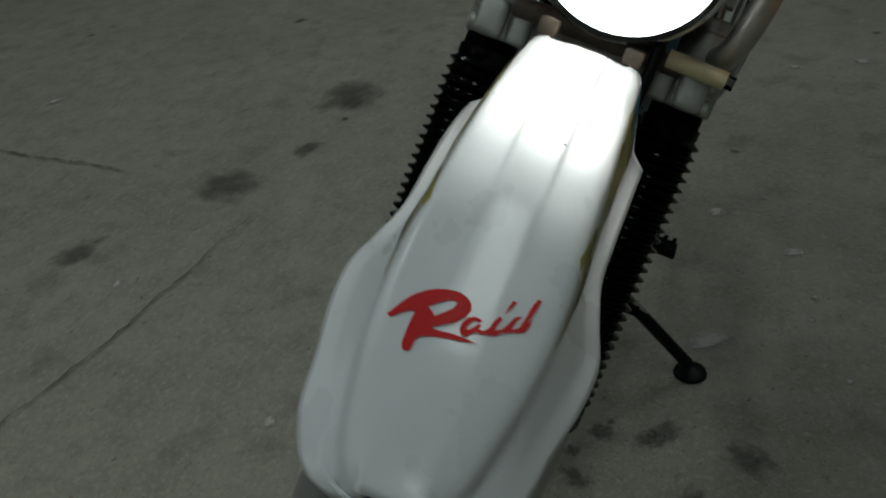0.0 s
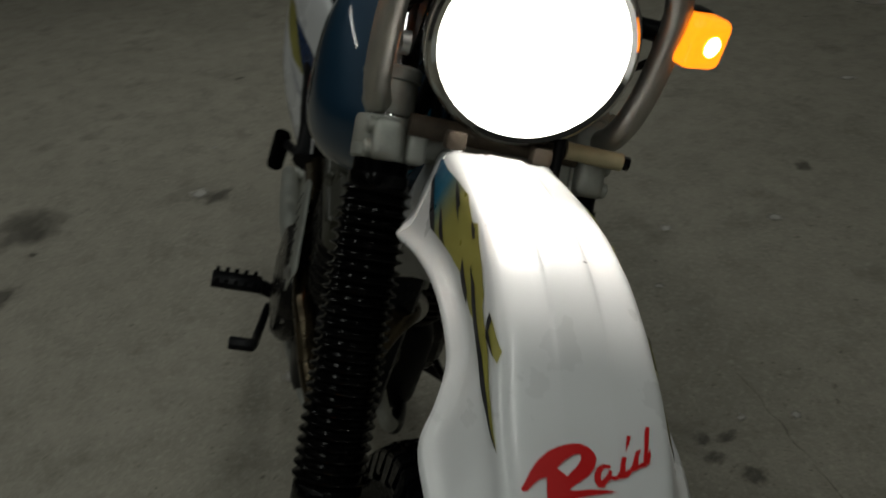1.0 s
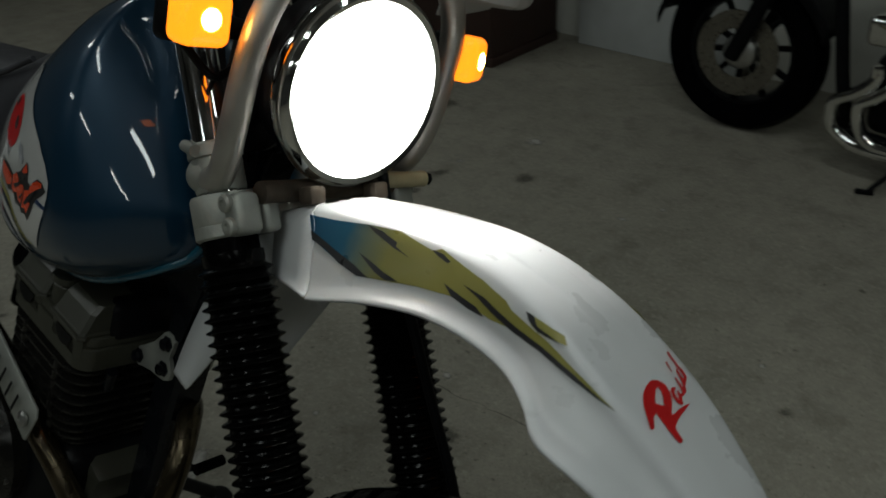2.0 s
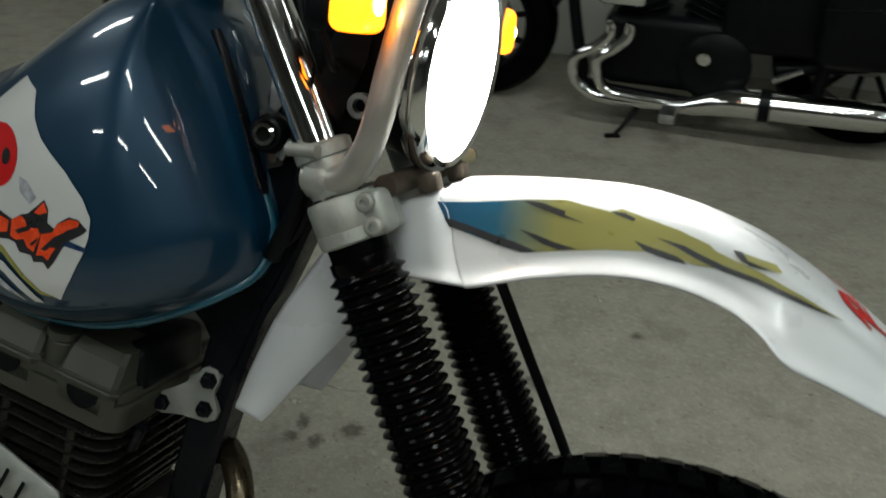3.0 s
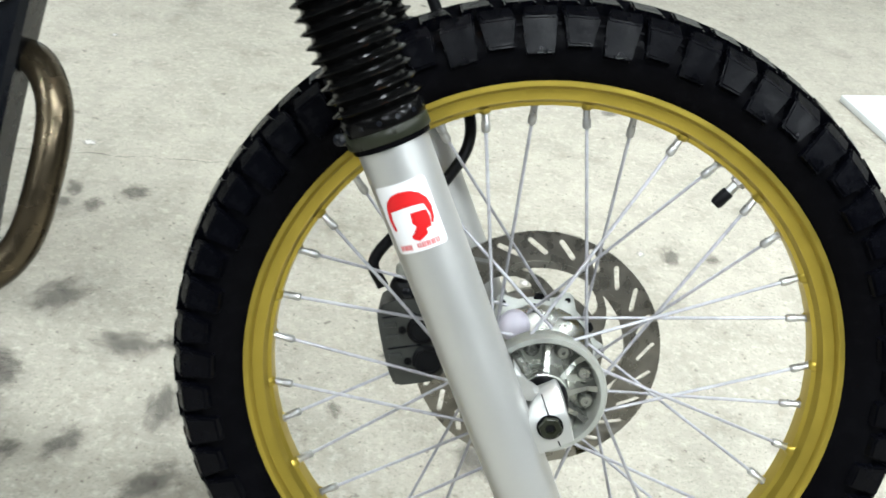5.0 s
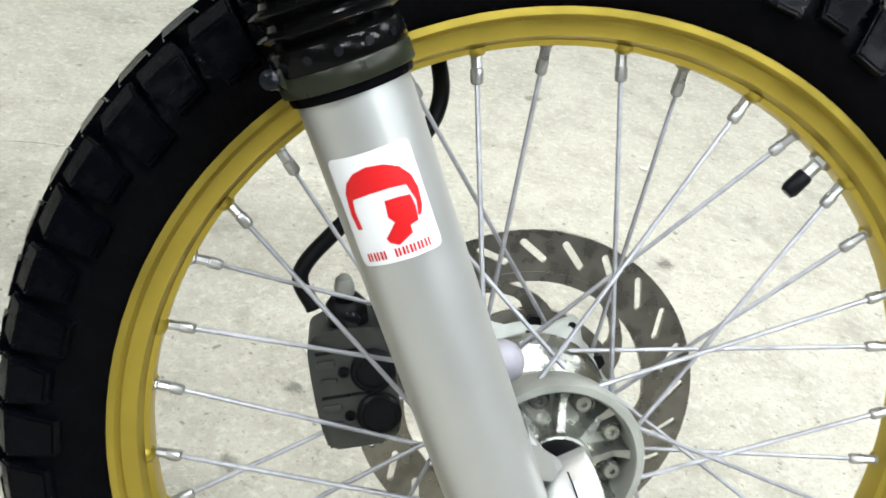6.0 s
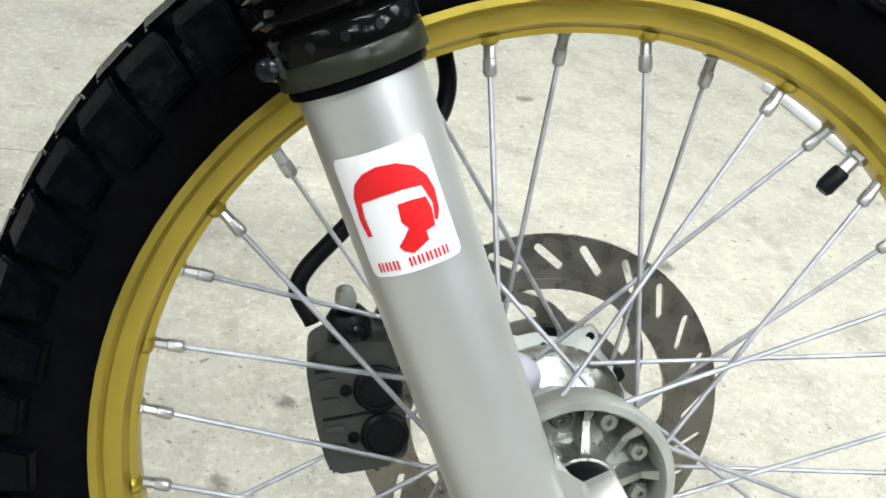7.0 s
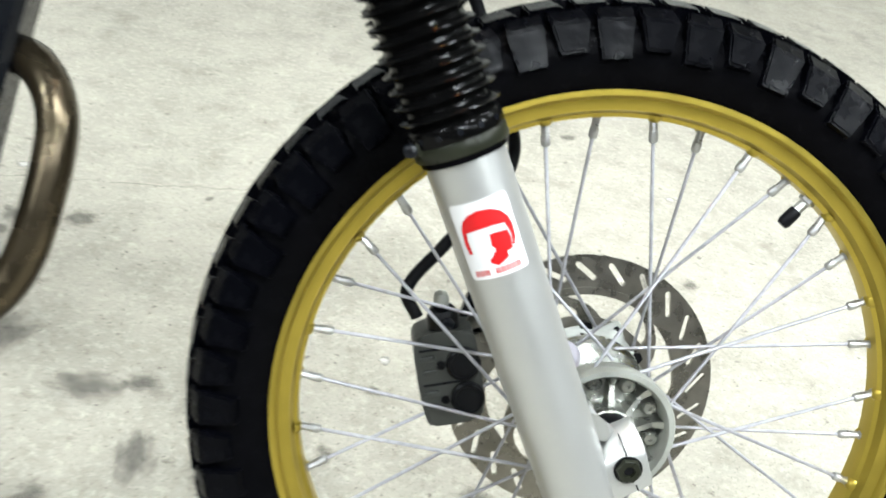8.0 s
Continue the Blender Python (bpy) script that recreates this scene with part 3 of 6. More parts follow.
body = [(-0.027, -0.046), (-0.0245, -0.0505), (-0.019, -0.0525), (0.012, -0.0525), (0.020, -0.0495), (0.026, -0.043), (0.0275, -0.010), (0.0255, 0.028), (0.020, 0.0335), (-0.004, 0.0365), (-0.022, 0.0335), (-0.0285, 0.0270), (-0.0300, 0.012), (-0.0295, -0.020)]
cal = cal_part("brake_caliper", plate([tuple(p) for p in spline(body + body[:1], 57)[:-1]], lambda u, v, w: Vector((u, 0.020 - w, v)), 0.0435, 0.003), CALIPER, bike, "worn dark green-grey two-piston brake caliper")
for dz in (-0.029, 0.004):
    cal_part("caliper_boss", lathe([(0.0155, -0.004), (0.0155, 0.0035), (0.0135, 0.0055), (0.0120, 0.0055), (0.0112, 0.0040), (0.0005, 0.0040)], (0.0125, -0.0235, dz), (0, -1, 0), 28), BLACK, cal, "black piston housing")
    cal_part("caliper_pin", lathe([(0.0040, -0.001), (0.0040, 0.0012), (0.0028, 0.0014), (0.0026, 0.0002), (0.0004, 0.0002)], (-0.0075, -0.0235, dz + 0.001), (0, -1, 0), 14), BLACK, cal, "black socket pin")
    cal_part("caliper_rib", plate(rounded_outline(-0.0185, dz + 0.0085, 0.013, 0.0055, 0.002), cal_face(0), 0.0018, 0.0008), CALIPER, cal)
    cal_part("caliper_rib", plate(rounded_outline(-0.0180, dz - 0.0045, 0.012, 0.0045, 0.002), cal_face(0), 0.0015, 0.0007), CALIPER, cal)
    cal_part("caliper_groove", block((-0.008, -0.0237, dz + 0.0165), (0.034, 0.0012, 0.0022), 0.0004), BLACKSATIN, cal)
cal_part("caliper_neck", lathe([(0.013, -0.012), (0.0145, 0), (0.0140, 0.014), (0.0100, 0.020), (0.0075, 0.021), (0.0070, 0.018)], (0.000, -0.008, 0.036), (0.05, -0.35, 1), 20), BLACK, cal, "black bleed neck")
cal_part("bleed_cap", lathe([(0.0065, 0), (0.0070, 0.006), (0.0055, 0.012), (0.0020, 0.0145)], (0.001, -0.010, 0.056), (0.05, -0.1, 1), 14), CAST, cal, "grey rubber bleed cap")
cal_part("banjo_bolt", lathe([(0.0060, -0.002), (0.0060, 0.005), (0.0035, 0.006), (0.0005, 0.006)], (0.004, -0.0225, 0.043), (0, -1, 0.1), 6), BLACKSATIN, cal)
part("caliper_bracket", plate([(-0.098, -0.045), (-0.080, 0.030), (-0.092, 0.075), (-0.115, 0.072), (-0.122, 0.045), (-0.112, -0.045)], side(0.060), 0.008), BLACKSATIN, cal)

# -- fork --
for y in (-0.1, 0.1):
    sg = -1 if y < 0 else 1
    leg = part("fork_leg", lathe([(0.012, -0.128), (0.024, -0.122), (0.0272, -0.105), (0.0280, -0.04), (0.0285, 0.10), (0.0292, 0.235), (0.0292, 0.262)], on_fork(0, y), FU, 40), SILVER, bike, "silver-painted lower fork leg")
    # axle clamp: a block that rolls back at its top, split through the bolt, with a web to the leg
    rings = []
    for rx, rz, wide, face in ((0.0242, -0.0120, 0.050, 0.1105), (0.0238, -0.0110, 0.050, 0.1128), (0.0228, -0.0085, 0.050, 0.1135), (0.0159, 0.0076, 0.045, 0.1135), (0.0135, 0.0135, 0.041, 0.1132), (0.0116, 0.0180, 0.0375, 0.1120), (0.0092, 0.0225, 0.033, 0.1095), (0.0068, 0.0268, 0.028, 0.1060), (0.0045, 0.0300, 0.023, 0.1010), (0.0025, 0.0318, 0.019, 0.0945)):
        lx, lz = rx - 0.85 * wide, rz - 0.527 * wide
        loop = [(lx, lz, 0.086), (lx, lz, face - 0.003), (lx + 0.0022, lz + 0.0013, face), (rx - 0.0022, rz - 0.0013, face), (rx - 0.0006, rz - 0.0004, face - 0.0010), (rx, rz, face - 0.003), (rx, rz, 0.086)]
        rings.append([(u, sg * w, v) for u, v, w in loop])
    part("axle_clamp", loft(rings), SILVER, leg, smooth=30)
    part("clamp_web", plate([(-0.036, 0.047), (-0.0285, 0.0370), (-0.0210, 0.0292), (-0.0110, 0.0240), (-0.0150, 0.0140), (-0.0360, 0.0140)], lambda u, v, w: Vector((u, sg * (0.0890 + w), v)), 0.0125, 0.003), SILVER, leg, smooth=30)
    # shadow of the bolt's counterbore, laid on as a flat black ring
    part("bolt_recess", lathe([(0.0114, 0), (0.0114, 0.0006), (0.0004, 0.0006)], (0.0010, sg * 0.1133, -0.0010), (0, sg, 0), 24), BLACK, leg, "black ring for the recess's shade round the axle bolt")
    part("axle_bolt", lathe([(0.0104, 0), (0.0104, 0.0030), (0.0094, 0.0042), (0.0050, 0.0042), (0.0046, 0.0010), (0.0005, 0.0010)], (0.0010, sg * 0.1135, -0.0010), (0, sg, 0), 6), OLIVE, leg, "dark hexagon-socket axle bolt")
    part("bolt_socket", lathe([(0.0046, 0), (0.0040, 0.0008), (0.0004, 0.0008)], (0.0010, sg * 0.1146, -0.0010), (0, sg, 0), 6), BLACK, leg, "black socket")
    part("clamp_split", tube([(-0.0012, sg * 0.1136, 0.0085), (-0.0040, sg * 0.1130, 0.0140), (-0.0068, sg * 0.1097, 0.0195), (-0.0095, sg * 0.1045, 0.0242)], 0.0006, 6), BLACK, leg)
    part("clamp_split", tube([(0.0098, sg * 0.1136, -0.0130), (0.0125, sg * 0.1136, -0.0175)], 0.0006, 6), BLACK, leg)
    part("lower_band", lathe([(0.0294, 0.2490), (0.0316, 0.2494), (0.0322, 0.2510), (0.0322, 0.2545), (0.0300, 0.2555)], on_fork(0, y), FU, 40), RUBBER, leg, "black rubber sealing lip")
    part("gaiter_band", lathe([(0.0318, 0.2540), (0.0340, 0.2543), (0.0345, 0.2550), (0.0345, 0.2636), (0.0340, 0.2644), (0.032, 0.2648)], on_fork(0, y), FU, 40), OLIVE, leg, "olive steel hose band")
    bs = on_fork(0.2615, y) + Vector((-0.0325, sg * 0.012, -0.012))
    part("band_screw", lathe([(0.0042, -0.012), (0.0042, 0.004), (0.0050, 0.0045), (0.0050, 0.0070), (0.0040, 0.0080), (0.0006, 0.0084)], bs, (-0.25, sg, 0.15), 14), BLACKSATIN, leg, "dark cross-head clamp screw")
    part("band_ear", block(bs + Vector((0.007, 0, 0.002)), (0.014, 0.014, 0.009), 0.002, (0, 25, 0)), OLIVE, leg)
    for rot in (0, 90):
        part("screw_cross", block(bs + Vector((-0.0021, sg * 0.0083, 0.0013)), (0.0050, 0.0006, 0.0010), 0, (0, 30 + rot, sg * 14)), BLACK, leg)
    # ribbed gaiter
    gp = [(0.0300, 0.2635), (0.0338, 0.2645), (0.0345, 0.2660), (0.0345, 0.2750), (0.0335, 0.2765)]
    ribs, s0, s1 = 27, 0.278, 0.5745
    for i in range(ribs):
        a = s0 + (s1 - s0) * i / ribs
        p = (s1 - s0) / ribs
        big = 0.0375 if i < 25 else 0.036
        gp += [(0.0300, a + 0.06 * p), (0.0312, a + 0.2 * p), (big - 0.001, a + 0.40 * p), (big, a + 0.5 * p), (big - 0.001, a + 0.6 * p), (0.0312, a + 0.8 * p)]
    gp += [(0.0290, s1), (0.0300, s1 + 0.003), (0.0300, s1 + 0.012), (0.0225, s1 + 0.014)]
    g = part("fork_gaiter", lathe(gp, on_fork(0, y), FU, 36), GAITER, bike, "glossy black ribbed rubber fork gaiter")
    for i in range(14):
        a = 2 * math.pi * i / 14
        fa, fb = frame_of(FU)[:2]
        d = math.cos(a) * fa + math.sin(a) * fb
        part("vent_hole", lathe([(0.0023, 0), (0.0023, 0.0005)], on_fork(0.2706, y) + d * 0.0342, d, 10), BLACKSATIN, g)
    # stanchion and clamps
    part("fork_collar", lathe([(0.0225, 0.575), (0.0272, 0.577), (0.0272, 0.6005), (0.0225, 0.602)], on_fork(0, y), FU, 32), RUBBER, bike, "dark dust collar above the gaiter")
    part("fork_tube", lathe([(0.0205, 0.57), (0.0205, 0.98)], on_fork(0, y), FU, 32), CHROME, bike, "chromed upper fork tube")
    cl = part("lower_triple_clamp", lathe([(0.0295, 0.6000), (0.0316, 0.6020), (0.0318, 0.6125), (0.0312, 0.6132), (0.0318, 0.6140), (0.0318, 0.6385), (0.0300, 0.6420), (0.022, 0.643)], on_fork(0, y), FU, 36), CAST, bike, "cast grey aluminium fork clamp")
    cp = on_fork(0.6205, y)
    part("pinch_lug", block(cp + Vector((0.027, sg * 0.004, 0.012)), (0.030, 0.030, 0.040), 0.008, (0, -27, 0), 3), CAST, cl)
    part("pinch_lug", block(cp + Vector((0.022, sg * -0.026, 0.010)), (0.030, 0.020, 0.040), 0.006, (0, -27, 0), 3), CAST, cl)
    for ds in (-0.011, 0.011):
        bp_ = cp + Vector((0.028, 0, 0.013)) + FU * ds
        part("pinch_bolt", lathe([(0.0085, 0), (0.0085, 0.005), (0.0065, 0.007), (0.0035, 0.0072), (0.003, 0.004), (0.0005, 0.004)], bp_ + Vector((0, sg * 0.018, 0)), (0, sg, 0), 14), CAST, cl, "round grey socket bolt")
    sl = part("guard_clamp", lathe([(0.0235, 0.645), (0.0245, 0.648), (0.0245, 0.676), (0.0240, 0.678), (0.0265, 0.679), (0.0265, 0.690), (0.0240, 0.692), (0.021, 0.693)], on_fork(0, y), FU, 32), CAST, bike, "silver clamp sleeve of the headlight guard")
    part("clamp_screw", tube([on_fork(0.684, y) + Vector((-0.026, sg * 0.016, 0)), on_fork(0.684, y) + Vector((0.008, sg * 0.028, 0.004))], 0.0060, 10), CAST, sl)
    part("upper_clamp", lathe([(0.030, 0.93), (0.034, 0.934), (0.034, 0.975), (0.030, 0.98)], on_fork(0, y), FU, 32), CAST, bike, "cast grey upper fork clamp")
part("clamp_bridge", block((-0.335, 0, 0.555), (0.050, 0.19, 0.040), 0.010, (0, -27, 0)), CAST, bike, "cast bridge between the fork clamps")
part("upper_bridge", block(on_fork(0.955, 0), (0.05, 0.2, 0.036), 0.010, (0, -27, 0)), CAST, bike, "cast bridge of the upper clamp")
part("cross_bar", tube([(-0.300, -0.085, 0.585), (-0.298, 0.085, 0.585)], 0.011, 14), RUST, bike, "rust-spotted steel cross bar")
part("nylon_spacer", tube([(-0.292, 0.070, 0.592), (-0.288, 0.128, 0.592)], 0.009, 14), BEIGE, bike, "aged cream nylon spacer with a bolt")
part("spacer_nut", tube([(-0.288, 0.128, 0.592), (-0.287, 0.136, 0.592)], 0.007, 6), BLACKSATIN, bike)
for y in (-0.045, 0.04):
    part("fender_bracket", block((-0.272, y, 0.588), (0.020, 0.020, 0.018), 0.004, (0, -20, 0)), RUST, bike)

# -- front fender --
# x, crown height, shoulder half-width, edge half-width, edge height
FST = [(-0.275, 0.583, 0.052, 0.083, 0.500), (-0.217, 0.593, 0.054, 0.088, 0.510), (-0.157, 0.600, 0.055, 0.085, 0.529), (-0.095, 0.603, 0.055, 0.082, 0.542),
       (-0.043, 0.598, 0.056, 0.080, 0.542), (0.001, 0.587, 0.057, 0.080, 0.532), (0.031, 0.576, 0.058, 0.0885, 0.518), (0.055, 0.564, 0.060, 0.099, 0.500), (0.090, 0.545, 0.060, 0.0965, 0.488), (0.125, 0.524, 0.056, 0.0885, 0.474),
       (0.157, 0.502, 0.049, 0.083, 0.461), (0.182, 0.484, 0.042, 0.072, 0.450), (0.198, 0.471, 0.032, 0.057, 0.444), (0.207, 0.462, 0.018, 0.034, 0.444)]
FSM = spline(FST, 241)


def fender_row(x):
    return [np.interp(x, FSM[:, 0], FSM[:, c]) for c in range(1, 5)]


def fender_section(x, n=33):
    """From the middle out to the edge on the bike's right: rows of y and z."""
    zt, ws, we, ze = fender_row(x)
    k = min(1.0, max(0.0, (0.10 - x) / 0.08))
    rg = 0.0035 * min(1.0, max(0.0, (0.05 - x) / 0.12))
    ctrl = [(0, zt + 0.57 * rg), (0.016, zt + 0.57 * rg), (0.0225, zt - 0.0005 - 0.3 * rg), (ws * 0.80, zt - 0.003), (ws * 0.955, zt - 0.0062), (ws + 0.0015, zt - 0.0115), (ws + 0.005, zt - 0.022)]
    zs = zt - 0.022
    inner = we - 0.013
    ctrl += [(ws + 0.005 + (inner - ws - 0.005) * 0.55, zs + (ze + 0.010 - zs) * 0.6), (inner, ze + 0.009), (we, ze)]
    return spline(ctrl, n)


def fender_turn(x):
    """How far the fender has swung to the left at x."""
    return 0.012 * max(0.0, x + 0.2)


def fender_at(x, y=None, z=None, lift=0.0007, left=False):
    sec = fender_section(x, 97)
    if y is not None:
        i = np.interp(abs(y), sec[:, 0], np.arange(97))
        left = y > 0
    else:
        zz = sec[:, 1]
        i = np.interp(-z, -np.minimum.accumulate(zz), np.arange(97) + np.arange(97) * 1e-9)
    a = np.array([np.interp(i, np.arange(97), sec[:, 0]), np.interp(i, np.arange(97), sec[:, 1])])
    j = int(min(95, max(1, i)))
    d = sec[j + 1] - sec[j - 1]
    nrm = np.array([-d[1], d[0]]) / (np.hypot(*d) + 1e-9)
    if nrm[1] < 0 and nrm[0] < 0:
        nrm = -nrm
    a = a + nrm * lift
    return Vector((x, (a[0] if left else -a[0]) + fender_turn(x), a[1] + lift * 0.3))


rings = []
SEC = 33
for t in np.linspace(0, 1, 110) ** 1.05:
    row = []
    for j in range(SEC):
        f = max(0.0, (j - 17) / (SEC - 18))
        mid = 0.010 if j < 6 else 0.0
        x = (-0.259 + mid + 0.042 * f) * (1 - t) + 0.207 * t
        row.append((x, *fender_section(x)[j]))
    rings.append([(x, fender_turn(x) - y, z) for x, y, z in row[::-1]] + [(x, fender_turn(x) + y, z) for x, y, z in row[1:]])
fender = part("front_fender", loft(rings, closed=False), WHITE, bike, "glossy white plastic high front fender", smooth=60)
so = fender.modifiers.new("thickness", "SOLIDIFY")
so.thickness, so.offset = 0.0026, -1
for y in (-1, 1):
    edge = [Vector((p[0], abs(p[1]) * y, p[2])) for p in rings[0][:SEC - 10]][::-1]
    n_e = len(edge)
    back = [Vector((-0.318 + 0.020 * (i / n_e), y * (0.046 + 0.012 * i / n_e), 0.556 - 0.060 * i / n_e)) for i in range(n_e)]
    wing = [edge, [e.lerp(b, 0.35) for e, b in zip(edge, back)], [e.lerp(b, 0.7) for e, b in zip(edge, back)], back]
    wg = part("fender_cheek", loft([[tuple(p) for p in w] for w in wing], closed=False), WHITE, fender)
    so = wg.modifiers.new("thickness", "SOLIDIFY")
    so.thickness, so.offset = 0.0026, 0


def both(name, outlines, place, material, parent, label):
    """The same print on the right and on the left, each piece a film of its own."""
    for left in (False, True):
        for poly in outlines:
            part(name, film([poly], lambda u, v: place(u, v, left)), material, parent, label)


def on_side(lift):
    return lambda u, v, left: fender_at(u, z=v, lift=lift, left=left)


fade = [[(-0.2598, 0.573), (-0.2218, 0.5794), (-0.1806, 0.5881), (-0.1432, 0.5935), (-0.1224, 0.5915), (-0.1036, 0.5899), (-0.0955, 0.5939), (-0.0748, 0.5898), (-0.0457, 0.5842), (-0.0198, 0.5767), (-0.0134, 0.5723), (0.0012, 0.5677), (0.0252, 0.5609), (0.0634, 0.5462), (0.0939, 0.5327), (0.0569, 0.5441), (0.0226, 0.5533), (-0.0046, 0.5587), (-0.0278, 0.5585), (-0.038, 0.5602), (-0.0718, 0.5626), (-0.105, 0.5585), (-0.125, 0.5545), (-0.172, 0.5445), (-0.2003, 0.5477), (-0.2437, 0.5544)]]
both("fender_decal", fade, on_side(0.0011), FADE, fender, "teal fading to olive brush-stroke decal")
both("fender_decal", [[(0.0004, 0.5751), (0.014, 0.5727), (0.035, 0.568), (0.0411, 0.5628), (0.0216, 0.5635), (0.0079, 0.5669)]], on_side(0.0011), OLIVEPRINT, fender, "small olive brush-stroke decal")
strokes = [
    [(-0.2507, 0.5612), (-0.2299, 0.5589), (-0.2011, 0.5544), (-0.1797, 0.5515), (-0.1601, 0.5467), (-0.1736, 0.544), (-0.2002, 0.547), (-0.222, 0.5522), (-0.2437, 0.5537)],
    [(-0.1804, 0.5632), (-0.1635, 0.5608), (-0.1458, 0.5572), (-0.1267, 0.555), (-0.1417, 0.5515), (-0.1558, 0.5538), (-0.1702, 0.5591)],
    [(-0.1823, 0.5872), (-0.1632, 0.5877), (-0.1422, 0.5843), (-0.1424, 0.581), (-0.1242, 0.577), (-0.145, 0.5791), (-0.1556, 0.5814), (-0.1697, 0.5838)],
    [(-0.1046, 0.5905), (-0.0918, 0.5906), (-0.082, 0.5876), (-0.0845, 0.5853), (-0.0983, 0.5881)],
    [(-0.081, 0.5701), (-0.0655, 0.5669), (-0.0433, 0.563), (-0.0337, 0.5579), (-0.0512, 0.5592), (-0.0701, 0.5628)],
    [(-0.0632, 0.5754), (-0.0394, 0.5726), (-0.0256, 0.5679), (-0.0049, 0.5616), (0.0224, 0.5558), (0.0568, 0.5457), (0.0939, 0.5327), (0.0536, 0.5429), (0.0227, 0.5517), (-0.0078, 0.5574), (-0.0284, 0.5637), (-0.0459, 0.5704)],
    [(-0.0003, 0.5751), (0.0072, 0.5741), (0.0128, 0.568), (0.035, 0.5627), (0.0149, 0.5643), (0.0042, 0.5699)],
]
both("fender_stroke", strokes, on_side(0.0017), INK, fender, "black brush-stroke decal")

# red brush-written mark on the fender's nose, from above: along the bike and across it
mark = [
    [(0.1116, -0.0445), (0.1055, -0.0405), (0.1021, -0.0385), (0.0962, -0.0335), (0.0910, -0.0265), (0.0880, -0.0191), (0.0861, -0.0111), (0.0856, -0.0049), (0.0869, 0.0004), (0.0897, 0.0044), (0.0932, 0.0059), (0.0982, 0.0041), (0.1030, -0.0003), (0.1068, -0.0065), (0.1101, -0.0120), (0.1119, -0.0136), (0.1081, -0.0174), (0.1045, -0.0149), (0.1025, -0.0129), (0.0987, -0.0083), (0.0948, -0.0050), (0.0914, -0.0049), (0.0923, -0.0098), (0.0968, -0.0171), (0.1003, -0.0212), (0.1034, -0.0237), (0.1053, -0.0281), (0.1066, -0.0330), (0.1096, -0.0371), (0.1124, -0.0404), (0.1128, -0.0427)],
    [(0.1053, -0.0281), (0.1034, -0.0237), (0.1003, -0.0212), (0.1028, -0.0170), (0.1045, -0.0149), (0.1081, -0.0174), (0.1119, -0.0136), (0.1116, -0.0095), (0.1102, 0.0005), (0.1098, 0.0107), (0.1101, 0.0183), (0.1133, 0.0012), (0.1159, -0.0106), (0.1184, -0.0182), (0.1206, -0.0204), (0.1245, -0.0206), (0.1276, -0.0210), (0.1287, -0.0235), (0.1282, -0.0260), (0.1247, -0.0277), (0.1195, -0.0282), (0.1123, -0.0284)],
    [(0.1058, 0.0032), (0.1013, 0.0035), (0.0977, 0.0060), (0.0956, 0.0098), (0.0960, 0.0153), (0.0977, 0.0148), (0.0981, 0.0103), (0.1013, 0.0081), (0.1051, 0.0076), (0.1024, 0.0112), (0.0987, 0.0138), (0.0989, 0.0159), (0.1020, 0.0153), (0.1015, 0.0186), (0.0984, 0.0214), (0.0943, 0.0223), (0.0899, 0.0240), (0.0901, 0.0271), (0.0943, 0.0257), (0.0983, 0.0252), (0.0959, 0.0291), (0.0922, 0.0314), (0.0891, 0.0325), (0.0854, 0.0345), (0.0837, 0.0385), (0.0879, 0.0362), (0.0933, 0.0351), (0.0909, 0.0390), (0.0825, 0.0410), (0.0733, 0.0424), (0.0695, 0.0440), (0.0694, 0.0467), (0.0771, 0.0453), (0.0856, 0.0433), (0.0818, 0.0453), (0.0869, 0.0453), (0.0913, 0.0435), (0.0935, 0.0404), (0.0948, 0.0362), (0.0964, 0.0335), (0.0979, 0.0299), (0.1010, 0.0271), (0.1026, 0.0231), (0.1027, 0.0206), (0.1040, 0.0178), (0.1037, 0.0148), (0.1059, 0.0119), (0.1087, 0.0096), (0.1088, 0.0059)],
    [(0.0871, 0.0269), (0.0821, 0.0277), (0.0770, 0.0289), (0.0772, 0.0321), (0.0813, 0.0302)],
]
part("fender_mark", film(mark, lambda u, v: fender_at(u + 0.005, y=v - 0.004, lift=0.0012), 0.004), RED, fender, "red brush-written mark")
part("paint_chip", film([[(-0.002, 0), (0, 0.0015), (0.002, 0), (0, -0.001)]], lambda u, v: fender_at(-0.048 + v, y=0.016 + u, lift=0.001)), INK, fender)

# rear half of the fender, hanging behind the fork
rear = [(-0.318, 0.560, -0.290, 0.505), (-0.345, 0.540, -0.305, 0.480), (-0.370, 0.508, -0.330, 0.440), (-0.395, 0.468, -0.357, 0.404), (-0.420, 0.425, -0.383, 0.370), (-0.442, 0.372, -0.408, 0.335), (-0.459, 0.322, -0.423, 0.316)]
rr = []
for bx, bz, fx_, fz in spline(rear, 40):
    w, ahead = 0.050, 0.016 * max(0.0, (0.46 - fz) / 0.14)
    rr.append([(fx_, -w - 0.003, fz), (fx_ * 0.5 + bx * 0.5, -w, fz * 0.5 + bz * 0.5), (bx * 0.9 + fx_ * 0.1, -w + 0.002, bz * 0.9 + fz * 0.1), (bx, -w + 0.010, bz), (bx - 0.004, 0, bz + 0.003),
               (bx, w - 0.010, bz), (bx * 0.9 + fx_ * 0.1, w - 0.002, bz * 0.9 + fz * 0.1), (fx_ * 0.5 + bx * 0.5, w, fz * 0.5 + bz * 0.5), (fx_ + ahead, w + 0.003, fz)])
mud = part("rear_mudguard", loft(rr, closed=False), WHITE, bike, "white plastic flap of the front fender", smooth=60)
